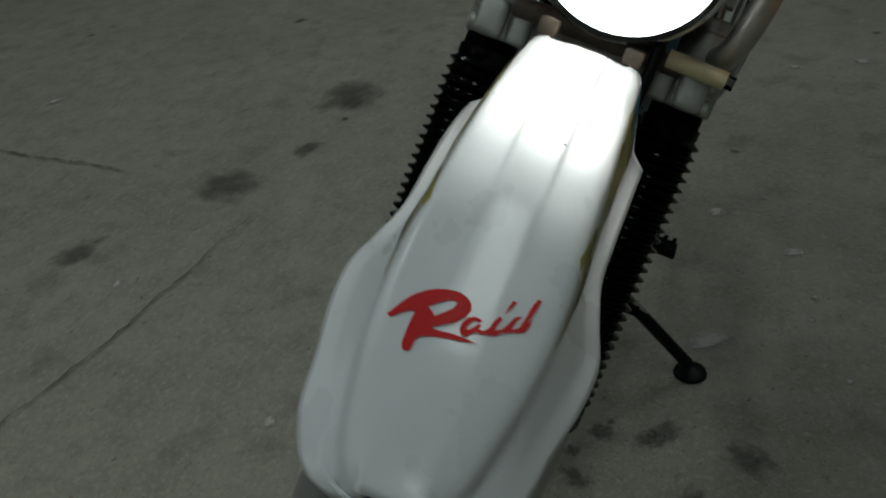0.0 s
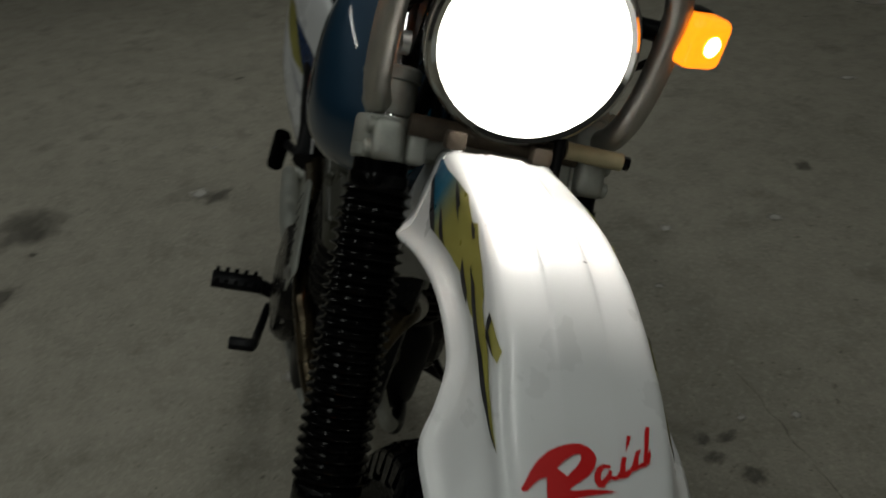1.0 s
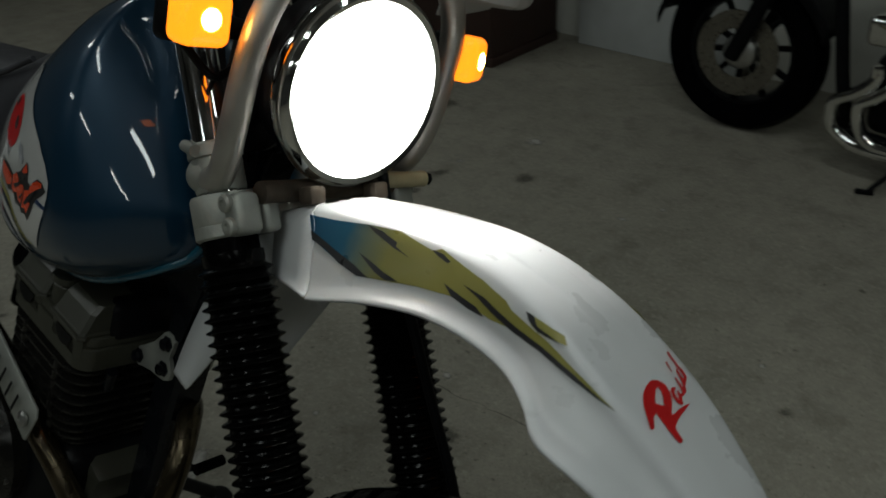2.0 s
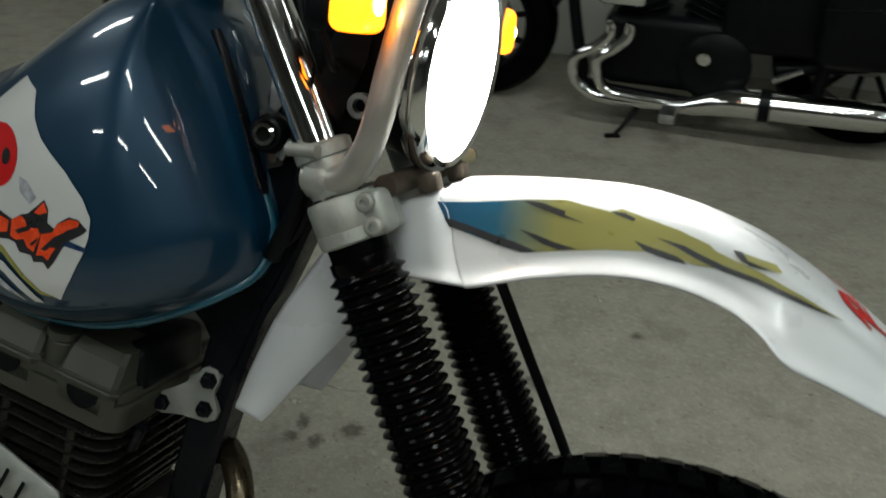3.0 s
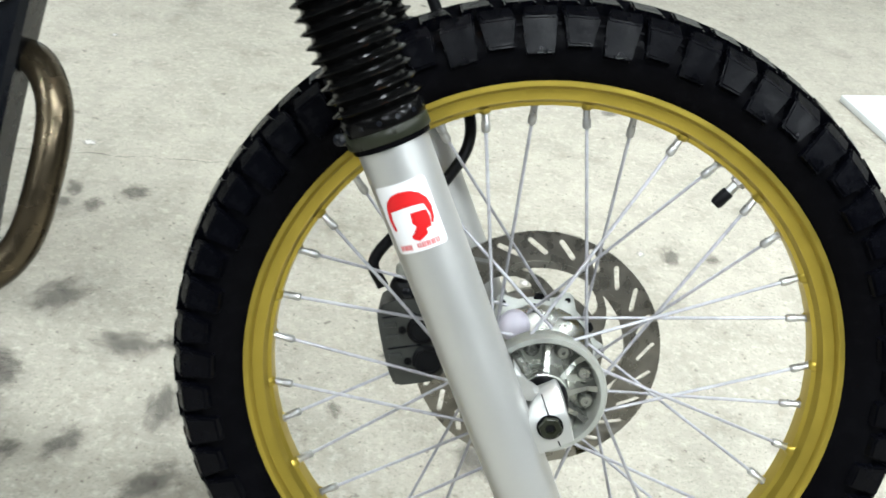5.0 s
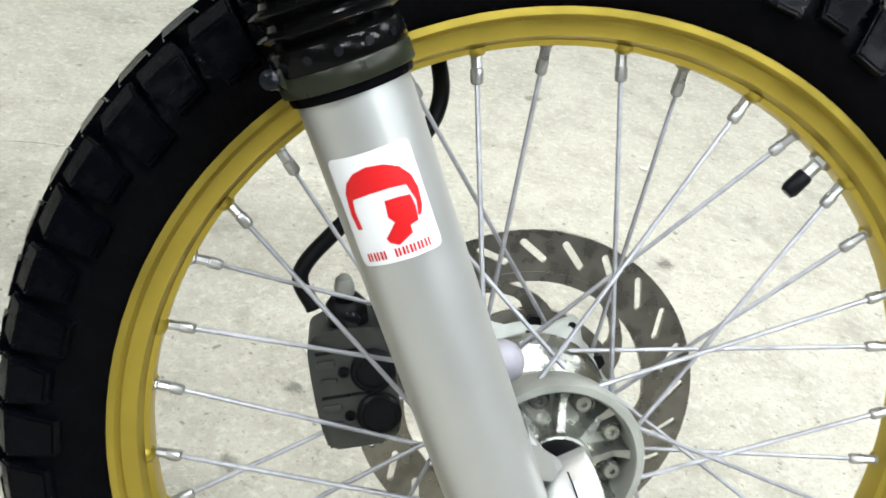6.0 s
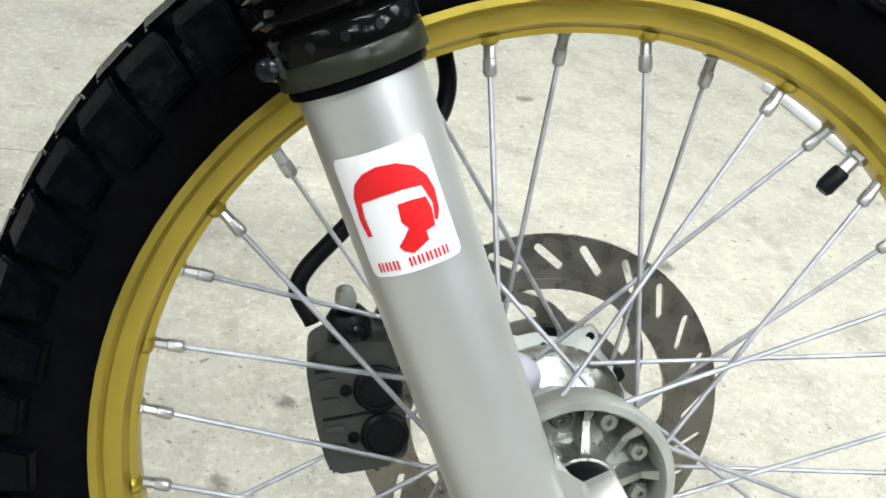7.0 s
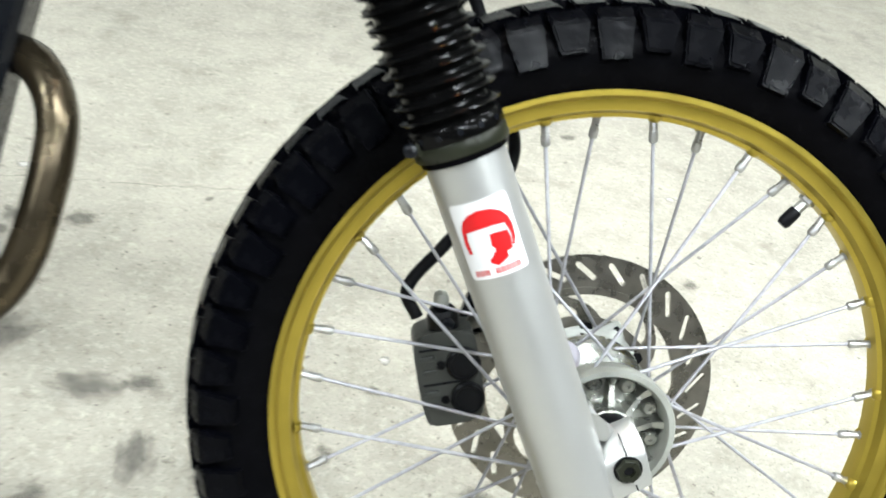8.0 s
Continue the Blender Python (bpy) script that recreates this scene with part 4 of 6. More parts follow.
so = mud.modifiers.new("thickness", "SOLIDIFY")
so.thickness, so.offset = 0.0028, 0

# sticker on the right fork leg: white film with plain red shapes
R_LEG = 0.0292
fa = Vector((0, -1, 0))
fb = FU.cross(fa).normalized()


def on_leg(lift, turn):
    def place(u, v):
        a = u / R_LEG + turn
        return on_fork(v, -0.1) + (R_LEG + lift) * (math.cos(a) * fa + math.sin(a) * fb)
    return place


SV = 0.1935
leg_r = [o for o in bike.children if o.name.startswith("fork_leg")][0]
corner = rounded_outline(0, 0, 0.045, 0.057, 0.0035)
ST = -0.15


def arc(cx, cy, rx, ry, a0, a1, n=12):
    return [(cx + rx * math.cos(radians(a0 + (a1 - a0) * i / n)), cy + ry * math.sin(radians(a0 + (a1 - a0) * i / n))) for i in range(n + 1)]


def sv(poly, k=1.0):
    return [(u * k, SV + v * k) for u, v in poly]


part("sticker", film([sv(corner)], on_leg(0.0004, ST), 0.003), STICKER, leg_r, "square white sticker with a red emblem")
dome = [(-0.0171, 0.0107), (-0.0144, 0.0160), (-0.0091, 0.0200), (-0.0021, 0.0217), (0.0065, 0.0205), (0.0133, 0.0168), (0.0177, 0.0107), (0.0192, 0.0036), (0.0182, -0.0052), (0.0160, -0.0097), (0.0145, -0.0093), (0.0160, -0.0021), (0.0148, 0.0030), (0.0137, 0.0073), (0.0057, 0.0086), (-0.0040, 0.0085), (-0.0140, 0.0074), (-0.0152, 0.0010), (-0.0145, -0.0083), (-0.0171, -0.0085), (-0.0183, -0.0005)]
cheek = [(0.0013, 0.0031), (0.0071, 0.0031), (0.0139, 0.0021), (0.0148, -0.0036), (0.0138, -0.0116), (0.0093, -0.0124), (0.0092, -0.0164), (0.0012, -0.0202), (-0.0026, -0.0180), (-0.0040, -0.0155), (-0.0006, -0.0121), (0.0026, -0.0085), (0.0004, -0.0051)]
part("sticker_emblem", film([sv(dome), sv(cheek)], on_leg(0.0008, ST), 0.003), RED, leg_r, "plain red rounded emblem")
bars = []
for i in range(9):
    if i == 3:
        continue
    u0, v0 = -0.0172 + i * 0.0038, -0.0258
    for du, w, h in ((0, 0.0010, 0.0044), (0.0018, 0.0009, 0.0044)):
        bars.append(sv([(u0 + du, v0), (u0 + du + w, v0), (u0 + du + w, v0 + h), (u0 + du, v0 + h)]))
part("sticker_bar", film(bars, on_leg(0.0008, ST), 0.003), RED, leg_r, "row of small red bars")

# -- headlight and its guard --
HC = Vector((-0.266, 0.0, 0.690))
HD = Vector((math.cos(radians(-4)) * math.cos(radians(-3)), math.sin(radians(-3)), math.sin(radians(-4)))).normalized()
head = part("headlight", lathe([(0.030, -0.105), (0.066, -0.095), (0.086, -0.060), (0.0955, -0.020), (0.0955, -0.008), (0.089, -0.006)], HC, HD, 56), BLACK, bike, "round headlight in a black bucket, switched on")
part("headlight_rim", lathe([(0.0955, -0.022), (0.0985, -0.018), (0.0990, -0.008), (0.0965, 0.000), (0.0920, 0.004), (0.0868, 0.002), (0.0848, -0.004)], HC, HD, 64), CHROME, head, "polished chrome headlight ring")
part("headlight_lens", lathe([(0.0850, -0.003), (0.079, 0.004), (0.060, 0.010), (0.030, 0.0135), (0.001, 0.0145)], HC, HD, 56), LENSGLOW, head, "glaring white headlight lens")
for y in (-1, 1):
    g = [(-0.362, y * 0.104, 0.588), (-0.345, y * 0.110, 0.588), (-0.322, y * 0.117, 0.596), (-0.305, y * 0.124, 0.620), (-0.294, y * 0.128, 0.655), (-0.286, y * 0.1285, 0.700), (-0.278, y * 0.124, 0.745), (-0.273, y * 0.106, 0.785), (-0.270, y * 0.072, 0.808), (-0.269, y * 0.034, 0.815), (-0.269, 0, 0.816)]
    part("headlight_guard", tube(g, [0.0165, 0.0150, 0.0135] + [0.0130] * 8, 18, n=64), GUARD, bike, "bent brushed steel headlight guard tube")
    part("guard_joint", lathe([(0.010, -0.012), (0.019, -0.006), (0.019, 0.010), (0.015, 0.016)], (-0.352, y * 0.108, 0.588), (1, y * 0.25, 0.0), 24), CAST, bike)
    # headlight stay with its eyelet
    part("headlight_stay", plate([(-0.385, 0.60), (-0.365, 0.595), (-0.325, 0.69), (-0.315, 0.76), (-0.345, 0.78), (-0.36, 0.70)], side(y * 0.088), 0.004), BLACK, bike)
    part("stay_eyelet", lathe([(0.006, -0.004), (0.011, -0.004), (0.011, 0.004), (0.006, 0.004)], (-0.322, y * 0.104, 0.655), (0, 1, 0), 20, closed=True), STEEL, bike)
    # indicators
    ix, iy, iz = (-0.318, y * 0.166, 0.741) if y < 0 else (-0.292, y * 0.146, 0.727)
    yaw = 0 if y < 0 else 24
    ind = part("indicator", block((ix - 0.010, iy, iz), (0.026, 0.050, 0.050), 0.008, (0, 0, yaw), 3), BLACK, bike, "black indicator housing on a short stalk")
    part("indicator_lens", block((ix + 0.014 * math.cos(radians(yaw)), iy + 0.014 * math.sin(radians(yaw)) + y * 0.002, iz), (0.034, 0.048, 0.048), 0.010, (0, 0, yaw), 4), AMBER, ind, "lit ribbed amber indicator lens")
    part("indicator_bulb", lathe([(0.002, -0.010), (0.0105, -0.006), (0.013, 0.004), (0.009, 0.012), (0.002, 0.0145)], (ix + 0.0205 * math.cos(radians(yaw)), iy + 0.0205 * math.sin(radians(yaw)) + y * 0.002, iz), (math.cos(radians(yaw)), math.sin(radians(yaw)), 0), 16), BULB, ind, "bright glowing bulb")
    part("indicator_stalk", tube([(ix - 0.012, iy - y * 0.02, iz - 0.006), (-0.335, y * 0.10, iz - 0.012)], 0.010, 12), BLACK, ind)
    part("indicator_wire", tube([(ix - 0.02, iy, iz - 0.02), (-0.34, y * 0.125, iz - 0.055), (-0.355, y * 0.09, iz - 0.05)], 0.004, 8, n=16), BLACK, bike)

# handlebar, knuckle guards
part("handlebar", tube([(-0.50, -0.38, 0.90), (-0.47, -0.22, 0.925), (-0.445, -0.09, 0.905), (-0.44, 0, 0.90), (-0.445, 0.09, 0.905), (-0.47, 0.22, 0.925), (-0.50, 0.38, 0.90)], 0.011, 12, n=50), BLACKSATIN, bike, "black handlebar")
for y in (-1, 1):
    part("grip", tube([(-0.487, y * 0.30, 0.914), (-0.502, y * 0.40, 0.898)], 0.016, 14), RUBBER, bike, "black rubber grip")
rows = []
for yy, xx, zb, zt in spline([(0.13, -0.372, 0.798, 0.850), (0.20, -0.372, 0.788, 0.856), (0.27, -0.374, 0.782, 0.860), (0.34, -0.382, 0.780, 0.852), (0.395, -0.392, 0.782, 0.836), (0.412, -0.398, 0.790, 0.822)], 28):
    rows.append([(xx - 0.040, yy, zt + 0.006), (xx - 0.012, yy, zt), (xx, yy, zt - 0.010), (xx + 0.003, yy, (zb + zt) / 2), (xx, yy, zb + 0.004), (xx - 0.006, yy, zb), (xx - 0.030, yy, zb + 0.002)])
kg = part("knuckle_guard", loft(rows, closed=False), WHITE, bike, "white plastic knuckle guard on the handlebar end", smooth=50)
so = kg.modifiers.new("thickness", "SOLIDIFY")
so.thickness, so.offset = 0.003, 0
flap = part("guard_flap", loft([[(-0.424 - 0.01 * k, yy, 0.815), (-0.421 - 0.01 * k, yy, zb + 0.02), (-0.430 - 0.01 * k, yy, zb)] for k, (yy, zb) in enumerate([(0.268, 0.772), (0.276, 0.757), (0.34, 0.762), (0.40, 0.772), (0.432, 0.782)])], closed=False), WHITE, kg, "dusty white lower lip", smooth=50)
so = flap.modifiers.new("thickness", "SOLIDIFY")
so.thickness, so.offset = 0.003, 0
part("guard_bolt", lathe([(0.0085, -0.004), (0.0085, 0.003), (0.004, 0.004)], (-0.3875, 0.396, 0.804), (1, 0.2, 0), 14), BLACK, kg, "black fixing screw")

# -- fuel tank --
# x, half-width, bottom, top
TST = [(-0.428, 0.026, 0.505, 0.655), (-0.431, 0.052, 0.484, 0.694), (-0.442, 0.088, 0.462, 0.716), (-0.466, 0.124, 0.443, 0.734), (-0.500, 0.150, 0.424, 0.745), (-0.540, 0.162, 0.406, 0.749), (-0.590, 0.161, 0.391, 0.738),
       (-0.640, 0.155, 0.385, 0.708), (-0.695, 0.144, 0.387, 0.668), (-0.750, 0.124, 0.398, 0.632), (-0.790, 0.100, 0.415, 0.605), (-0.805, 0.07, 0.44, 0.59)]
TSM = spline(TST, 161)


def tank_row(x):
    return [np.interp(-x, -TSM[:, 0], TSM[:, c]) for c in (1, 2, 3)]


def tank_y(x, z):
    w, zb, zt = tank_row(x)
    zm = zb + 0.36 * (zt - zb)
    if z > zm:
        t, e = min(1, (z - zm) / (zt - zm)), 2.3
    else:
        t, e = min(1, (zm - z) / (zm - zb)), 3.2
    return w * (1 - t ** e) ** (1 / e) if t < 1 else 0.0


def slant(x, z):
    """The tank's nose leans back with the steering head."""
    k = min(1, max(0, (x + 0.56) / 0.12))
    return x - 0.36 * max(0, z - 0.52) * k * k * (3 - 2 * k)


rings = []
for x in np.r_[np.linspace(-0.428, -0.446, 8), np.linspace(-0.45, -0.80, 60), [-0.805]]:
    w, zb, zt = tank_row(x)
    zm = zb + 0.36 * (zt - zb)
    ring = []
    for a in np.linspace(0, 2 * math.pi, 72, endpoint=False):
        c, s = math.cos(a), math.sin(a)
        e, h = (2.3, zt - zm) if s > 0 else (3.2, zm - zb)
        k = (abs(c) ** e + abs(s) ** e) ** (-1 / e)
        ring.append((slant(x, zm + h * k * s), w * k * c, zm + h * k * s))
    rings.append(ring)
tank = part("fuel_tank", loft(rings), TEAL, bike, "glossy dark teal fuel tank", smooth=60)
for sgn in (-1, 1):
    seam = [(-0.446, sgn * 0.030, 0.690), (-0.438, sgn * 0.036, 0.620), (-0.432, sgn * 0.040, 0.560), (-0.431, sgn * 0.040, 0.505)]
    for x in (-0.440, -0.465, -0.500, -0.540, -0.580, -0.620, -0.660, -0.70, -0.74):
        w, zb, zt = tank_row(x)
        seam.append((x, sgn * tank_y(x, zb + 0.006) * 1.0, zb + 0.006))
    seam = [(slant(x, z), y, z) for x, y, z in seam]
    part("tank_seam", tube(seam, [0.004, 0.005, 0.0055, 0.0062] + [0.0058] * 8 + [0.002], 10, n=90), TEAL_LIP, tank, "welded teal seam along the tank's edge")
for sgn in (-1, 1):
    part("tank_edge_guard", tube([(slant(-0.434 - 0.035 * max(0, z - 0.56), z), sgn * 0.043, z) for z in (0.700, 0.66, 0.62, 0.58, 0.555, 0.548)], [0.006, 0.009, 0.009, 0.009, 0.009, 0.007], 10, n=30), BLACKSATIN, tank, "dark rubber strip on the tank's front edge")
part("fuel_cap", lathe([(0.036, 0), (0.036, 0.014), (0.030, 0.020), (0.004, 0.022)], (-0.545, 0, 0.742), (0, 0, 1), 32), BLACK, tank, "black fuel filler cap")


def on_tank(lift):
    def place(u, v, left=False):
        y = tank_y(u, v)
        return Vector((u, (y + lift) * (1 if left else -1), v))
    return place


white_panel = [(-0.590, 0.439), (-0.573, 0.464), (-0.557, 0.491), (-0.550, 0.509), (-0.548, 0.527), (-0.557, 0.544), (-0.578, 0.565), (-0.599, 0.580), (-0.612, 0.590), (-0.625, 0.606), (-0.634, 0.630), (-0.660, 0.640), (-0.700, 0.610), (-0.745, 0.570), (-0.765, 0.520), (-0.735, 0.480), (-0.690, 0.490), (-0.654, 0.479), (-0.627, 0.455), (-0.610, 0.443)]
both("tank_decal", [white_panel], on_tank(0.0012), TANKWHITE, tank, "white brushed tank panel decal")
shadow = [(-0.621, 0.519), (-0.600, 0.536), (-0.595, 0.527), (-0.596, 0.515), (-0.588, 0.511), (-0.584, 0.517), (-0.571, 0.525), (-0.560, 0.524), (-0.551, 0.516), (-0.558, 0.510), (-0.570, 0.503), (-0.579, 0.494), (-0.588, 0.480), (-0.597, 0.470), (-0.602, 0.476), (-0.614, 0.474), (-0.617, 0.480), (-0.632, 0.480), (-0.637, 0.488), (-0.645, 0.490), (-0.660, 0.488), (-0.690, 0.500), (-0.690, 0.520), (-0.660, 0.516), (-0.641, 0.510), (-0.629, 0.517)]
both("tank_emblem_shadow", [shadow], on_tank(0.0018), INK, tank, "black edge of the tank emblem")
letters = [
    [(-0.612, 0.522), (-0.600, 0.534), (-0.596, 0.525), (-0.606, 0.521)],
    [(-0.603, 0.503), (-0.590, 0.507), (-0.584, 0.516), (-0.570, 0.523), (-0.559, 0.523), (-0.560, 0.518), (-0.573, 0.512), (-0.586, 0.502), (-0.594, 0.493), (-0.586, 0.493), (-0.596, 0.479), (-0.602, 0.483), (-0.610, 0.481), (-0.606, 0.492)],
    [(-0.641, 0.510), (-0.629, 0.516), (-0.623, 0.513), (-0.621, 0.506), (-0.607, 0.508), (-0.604, 0.502), (-0.609, 0.492), (-0.613, 0.484), (-0.621, 0.487), (-0.625, 0.494), (-0.636, 0.491), (-0.643, 0.494)],
    [(-0.684, 0.516), (-0.662, 0.512), (-0.645, 0.508), (-0.647, 0.497), (-0.662, 0.493), (-0.684, 0.503)],
]
both("tank_emblem", letters, on_tank(0.0024), ORANGE, tank, "orange-red scrawled tank emblem")
streaks = [[(-0.636, 0.501), (-0.612, 0.511), (-0.618, 0.504), (-0.632, 0.498)], [(-0.617, 0.491), (-0.606, 0.500), (-0.608, 0.495), (-0.614, 0.490)], [(-0.603, 0.489), (-0.588, 0.503), (-0.569, 0.5135), (-0.581, 0.501), (-0.598, 0.488)]]
both("emblem_streak", streaks, on_tank(0.0030), INK, tank, "black streak in the emblem")
spot = arc(-0.668, 0.566, 0.029, 0.030, 0, 360, 18)[:-1]
both("tank_spot", [spot], on_tank(0.0018), RED, tank, "round red spot decal")
both("spot_ink", [arc(-0.655, 0.567, 0.006, 0.008, 0, 360, 10)[:-1], [(-0.690, 0.585), (-0.672, 0.592), (-0.676, 0.580)]], on_tank(0.0024), INK, tank, "black fleck on the spot")
brush = [[(-0.592, 0.441), (-0.610, 0.4445), (-0.627, 0.457), (-0.654, 0.481), (-0.700, 0.496), (-0.700, 0.488), (-0.655, 0.474), (-0.630, 0.453), (-0.612, 0.4405)],
         [(-0.612, 0.431), (-0.632, 0.449), (-0.654, 0.465), (-0.700, 0.482), (-0.700, 0.474), (-0.655, 0.454), (-0.641, 0.443), (-0.623, 0.430)],
         [(-0.634, 0.428), (-0.660, 0.446), (-0.700, 0.466), (-0.700, 0.460), (-0.664, 0.438)]]
for poly, ink in zip(brush, (OLIVEPRINT, TANKWHITE, GREYPRINT)):
    both("tank_brush_decal", [poly], on_tank(0.0018), ink, tank, "dry-brush streak decal")
both("tank_brush_decal", [[(-0.634, 0.552), (-0.622, 0.549), (-0.610, 0.536), (-0.618, 0.528), (-0.632, 0.538)], [(-0.660, 0.540), (-0.690, 0.548), (-0.668, 0.524)]], on_tank(0.0018), GREYPRINT, tank, "grey dry-brush decal")
both("tank_brush_decal", [[(-0.578, 0.497), (-0.553, 0.4945), (-0.552, 0.499), (-0.571, 0.5025)]], on_tank(0.0018), NAVY, tank, "navy decal stripe")

# -- seat, side covers --
srows = []
for x, w, zb, zt in spline([(-0.700, 0.050, 0.600, 0.660), (-0.730, 0.085, 0.570, 0.640), (-0.80, 0.108, 0.490, 0.605), (-0.92, 0.112, 0.470, 0.592), (-1.10, 0.116, 0.475, 0.578), (-1.28, 0.116, 0.49, 0.565), (-1.42, 0.090, 0.50, 0.565), (-1.46, 0.05, 0.51, 0.555)], 40):
    srows.append([(x, w * c, (zb + zt) / 2 + (zt - zb) / 2 * s) for c, s in [(0.9, -1), (1, -0.4), (1, 0.3), (0.9, 0.8), (0.6, 1), (0, 1.02), (-0.6, 1), (-0.9, 0.8), (-1, 0.3), (-1, -0.4), (-0.9, -1)]])
seat = part("seat", loft(srows), VINYL, bike, "dark grey vinyl saddle", smooth=50)
part("seat_piping", tube([(-0.735, -0.095, 0.625), (-0.82, -0.107, 0.588), (-0.95, -0.112, 0.572), (-1.10, -0.114, 0.562), (-1.28, -0.114, 0.552)], 0.004, 8, n=30), VINYL, seat)
for y in (-1, 1):
    cover = [(-0.750, 0.462), (-0.790, 0.400), (-0.832, 0.350), (-0.862, 0.270), (-0.880, 0.212), (-0.905, 0.195), (-0.960, 0.200), (-1.040, 0.216), (-1.120, 0.255), (-1.220, 0.335), (-1.320, 0.430), (-1.400, 0.520), (-1.380, 0.555), (-1.250, 0.530), (-1.100, 0.500), (-0.950, 0.482), (-0.840, 0.476)]
    bm = bmesh.new()
    bm.faces.new([bm.verts.new((u, v, 0)) for u, v in cover])
    bmesh.ops.triangulate(bm, faces=bm.faces[:])
    for _ in range(4):
        bmesh.ops.subdivide_edges(bm, edges=[e for e in bm.edges if e.calc_length() > 0.025], cuts=1)
        bmesh.ops.triangulate(bm, faces=[f for f in bm.faces if len(f.verts) > 3])

    def cover_y(u, v):
        k = min(1, max(0, (-u - 0.93) / 0.32))
        return 0.117 + 0.056 * k * k * (3 - 2 * k) - 0.9 * max(0, v - 0.455) ** 1.5 * (1 + 2 * k) - 0.10 * max(0, 0.30 - v)
    for v in bm.verts:
        u, w = v.co.x, v.co.y
        v.co = Vector((u, y * cover_y(u, w), w))
    sc = part("side_cover", bm, WHITE, bike, "white plastic side cover with decals", smooth=60)
    so = sc.modifiers.new("thickness", "SOLIDIFY")
    so.thickness, so.offset = 0.004, 0

    def on_cover(u, v, yy=y):
        return Vector((u, yy * (cover_y(u, v) + 0.0034), v))
    part("cover_decal", film([[(-0.836, 0.375), (-0.848, 0.330), (-0.900, 0.338), (-0.960, 0.345), (-1.050, 0.345), (-1.10, 0.375), (-1.16, 0.420), (-1.09, 0.405), (-1.02, 0.395), (-0.960, 0.392), (-0.90, 0.388)]], on_cover, 0.02), NAVY, sc, "navy brush-stroke decal")
    part("cover_decal", film([[(-1.10, 0.375), (-1.05, 0.345), (-1.13, 0.350), (-1.21, 0.395), (-1.25, 0.440), (-1.17, 0.430)]], lambda u, v: on_cover(u, v) + Vector((0, y * 0.0004, 0)), 0.02), OLIVEPRINT, sc, "olive brush-stroke decal")
    part("cover_stroke", film([[(-0.90, 0.318), (-0.97, 0.322), (-1.06, 0.318), (-1.15, 0.345), (-1.08, 0.310), (-0.99, 0.308)]], on_cover, 0.02), GREYPRINT, sc, "grey dry-brush stroke")
    part("cover_emblem", film([[(-0.835, 0.405), (-0.846, 0.384), (-0.868, 0.380), (-0.880, 0.386), (-0.905, 0.376), (-0.930, 0.392), (-0.965, 0.388), (-0.972, 0.404), (-0.945, 0.418), (-0.920, 0.412), (-0.900, 0.420), (-0.870, 0.408), (-0.850, 0.414)]], lambda u, v: on_cover(u, v) + Vector((0, y * 0.0006, 0)), 0.02), ORANGE, sc, "red scrawled emblem")
    part("cover_slot", film([[(-0.995, 0.262), (-1.006, 0.262), (-1.040, 0.296), (-1.028, 0.298)]], lambda u, v: on_cover(u, v) + Vector((0, y * 0.0006, 0)), 0.02), INK, sc, "black slot")
    for u, v in ((-1.255, 0.495), (-1.150, 0.470), (-1.120, 0.490), (-1.20, 0.512)):
        part("cover_slot", film([[(u + 0.018, v - 0.010), (u - 0.018, v - 0.004), (u - 0.020, v + 0.006), (u + 0.016, v)]], lambda a, b: on_cover(a, b) + Vector((0, y * 0.0006, 0)), 0.02), INK, sc, "black slot")

# -- frame --
part("downtube", loft([[(x + dx, dy, z) for dx, dy in ((-0.024 * k, -0.019), (-0.020 * k, -0.023), (0.018 * k, -0.023), (0.024 * k, -0.018), (0.024 * k, 0.018), (0.018 * k, 0.023), (-0.020 * k, 0.023), (-0.024 * k, 0.019))] for x, z, k in spline([(-0.385, 0.640, 1.3), (-0.420, 0.545, 1.3), (-0.455, 0.450, 1.2), (-0.476, 0.400, 1.1), (-0.505, 0.290, 1.0), (-0.535, 0.150, 0.95), (-0.552, 0.060, 0.95), (-0.562, 0.015, 0.9)], 36)]), BLACKSATIN, bike, "satin black box-section frame downtube", smooth=35)
part("head_tube", tube([Vector((-0.455, 0, 0.0)) + Vector((0, 0, 0.0)) + Vector((0.08, 0, 0.60)), Vector((-0.435, 0, 0.74))], 0.030, 24), BLACKSATIN, bike, "black steering head")
part("frame_gusset", plate([(-0.40, 0.62), (-0.41, 0.50), (-0.445, 0.43), (-0.478, 0.345), (-0.500, 0.345), (-0.5015, 0.381), (-0.511, 0.398), (-0.528, 0.412), (-0.545, 0.425), (-0.52, 0.50), (-0.50, 0.60)], side(-0.024), 0.004), BLACKSATIN, bike)
part("frame_gusset", plate([(-0.40, 0.62), (-0.41, 0.50), (-0.445, 0.43), (-0.478, 0.345), (-0.500, 0.345), (-0.5015, 0.381), (-0.511, 0.398), (-0.528, 0.412), (-0.545, 0.425), (-0.52, 0.50), (-0.50, 0.60)], side(0.024), 0.004), BLACKSATIN, bike)
part("top_tube", tube([(-0.43, 0, 0.62), (-0.60, 0, 0.50), (-0.80, 0, 0.46)], 0.026, 14, n=20), BLACKSATIN, bike)
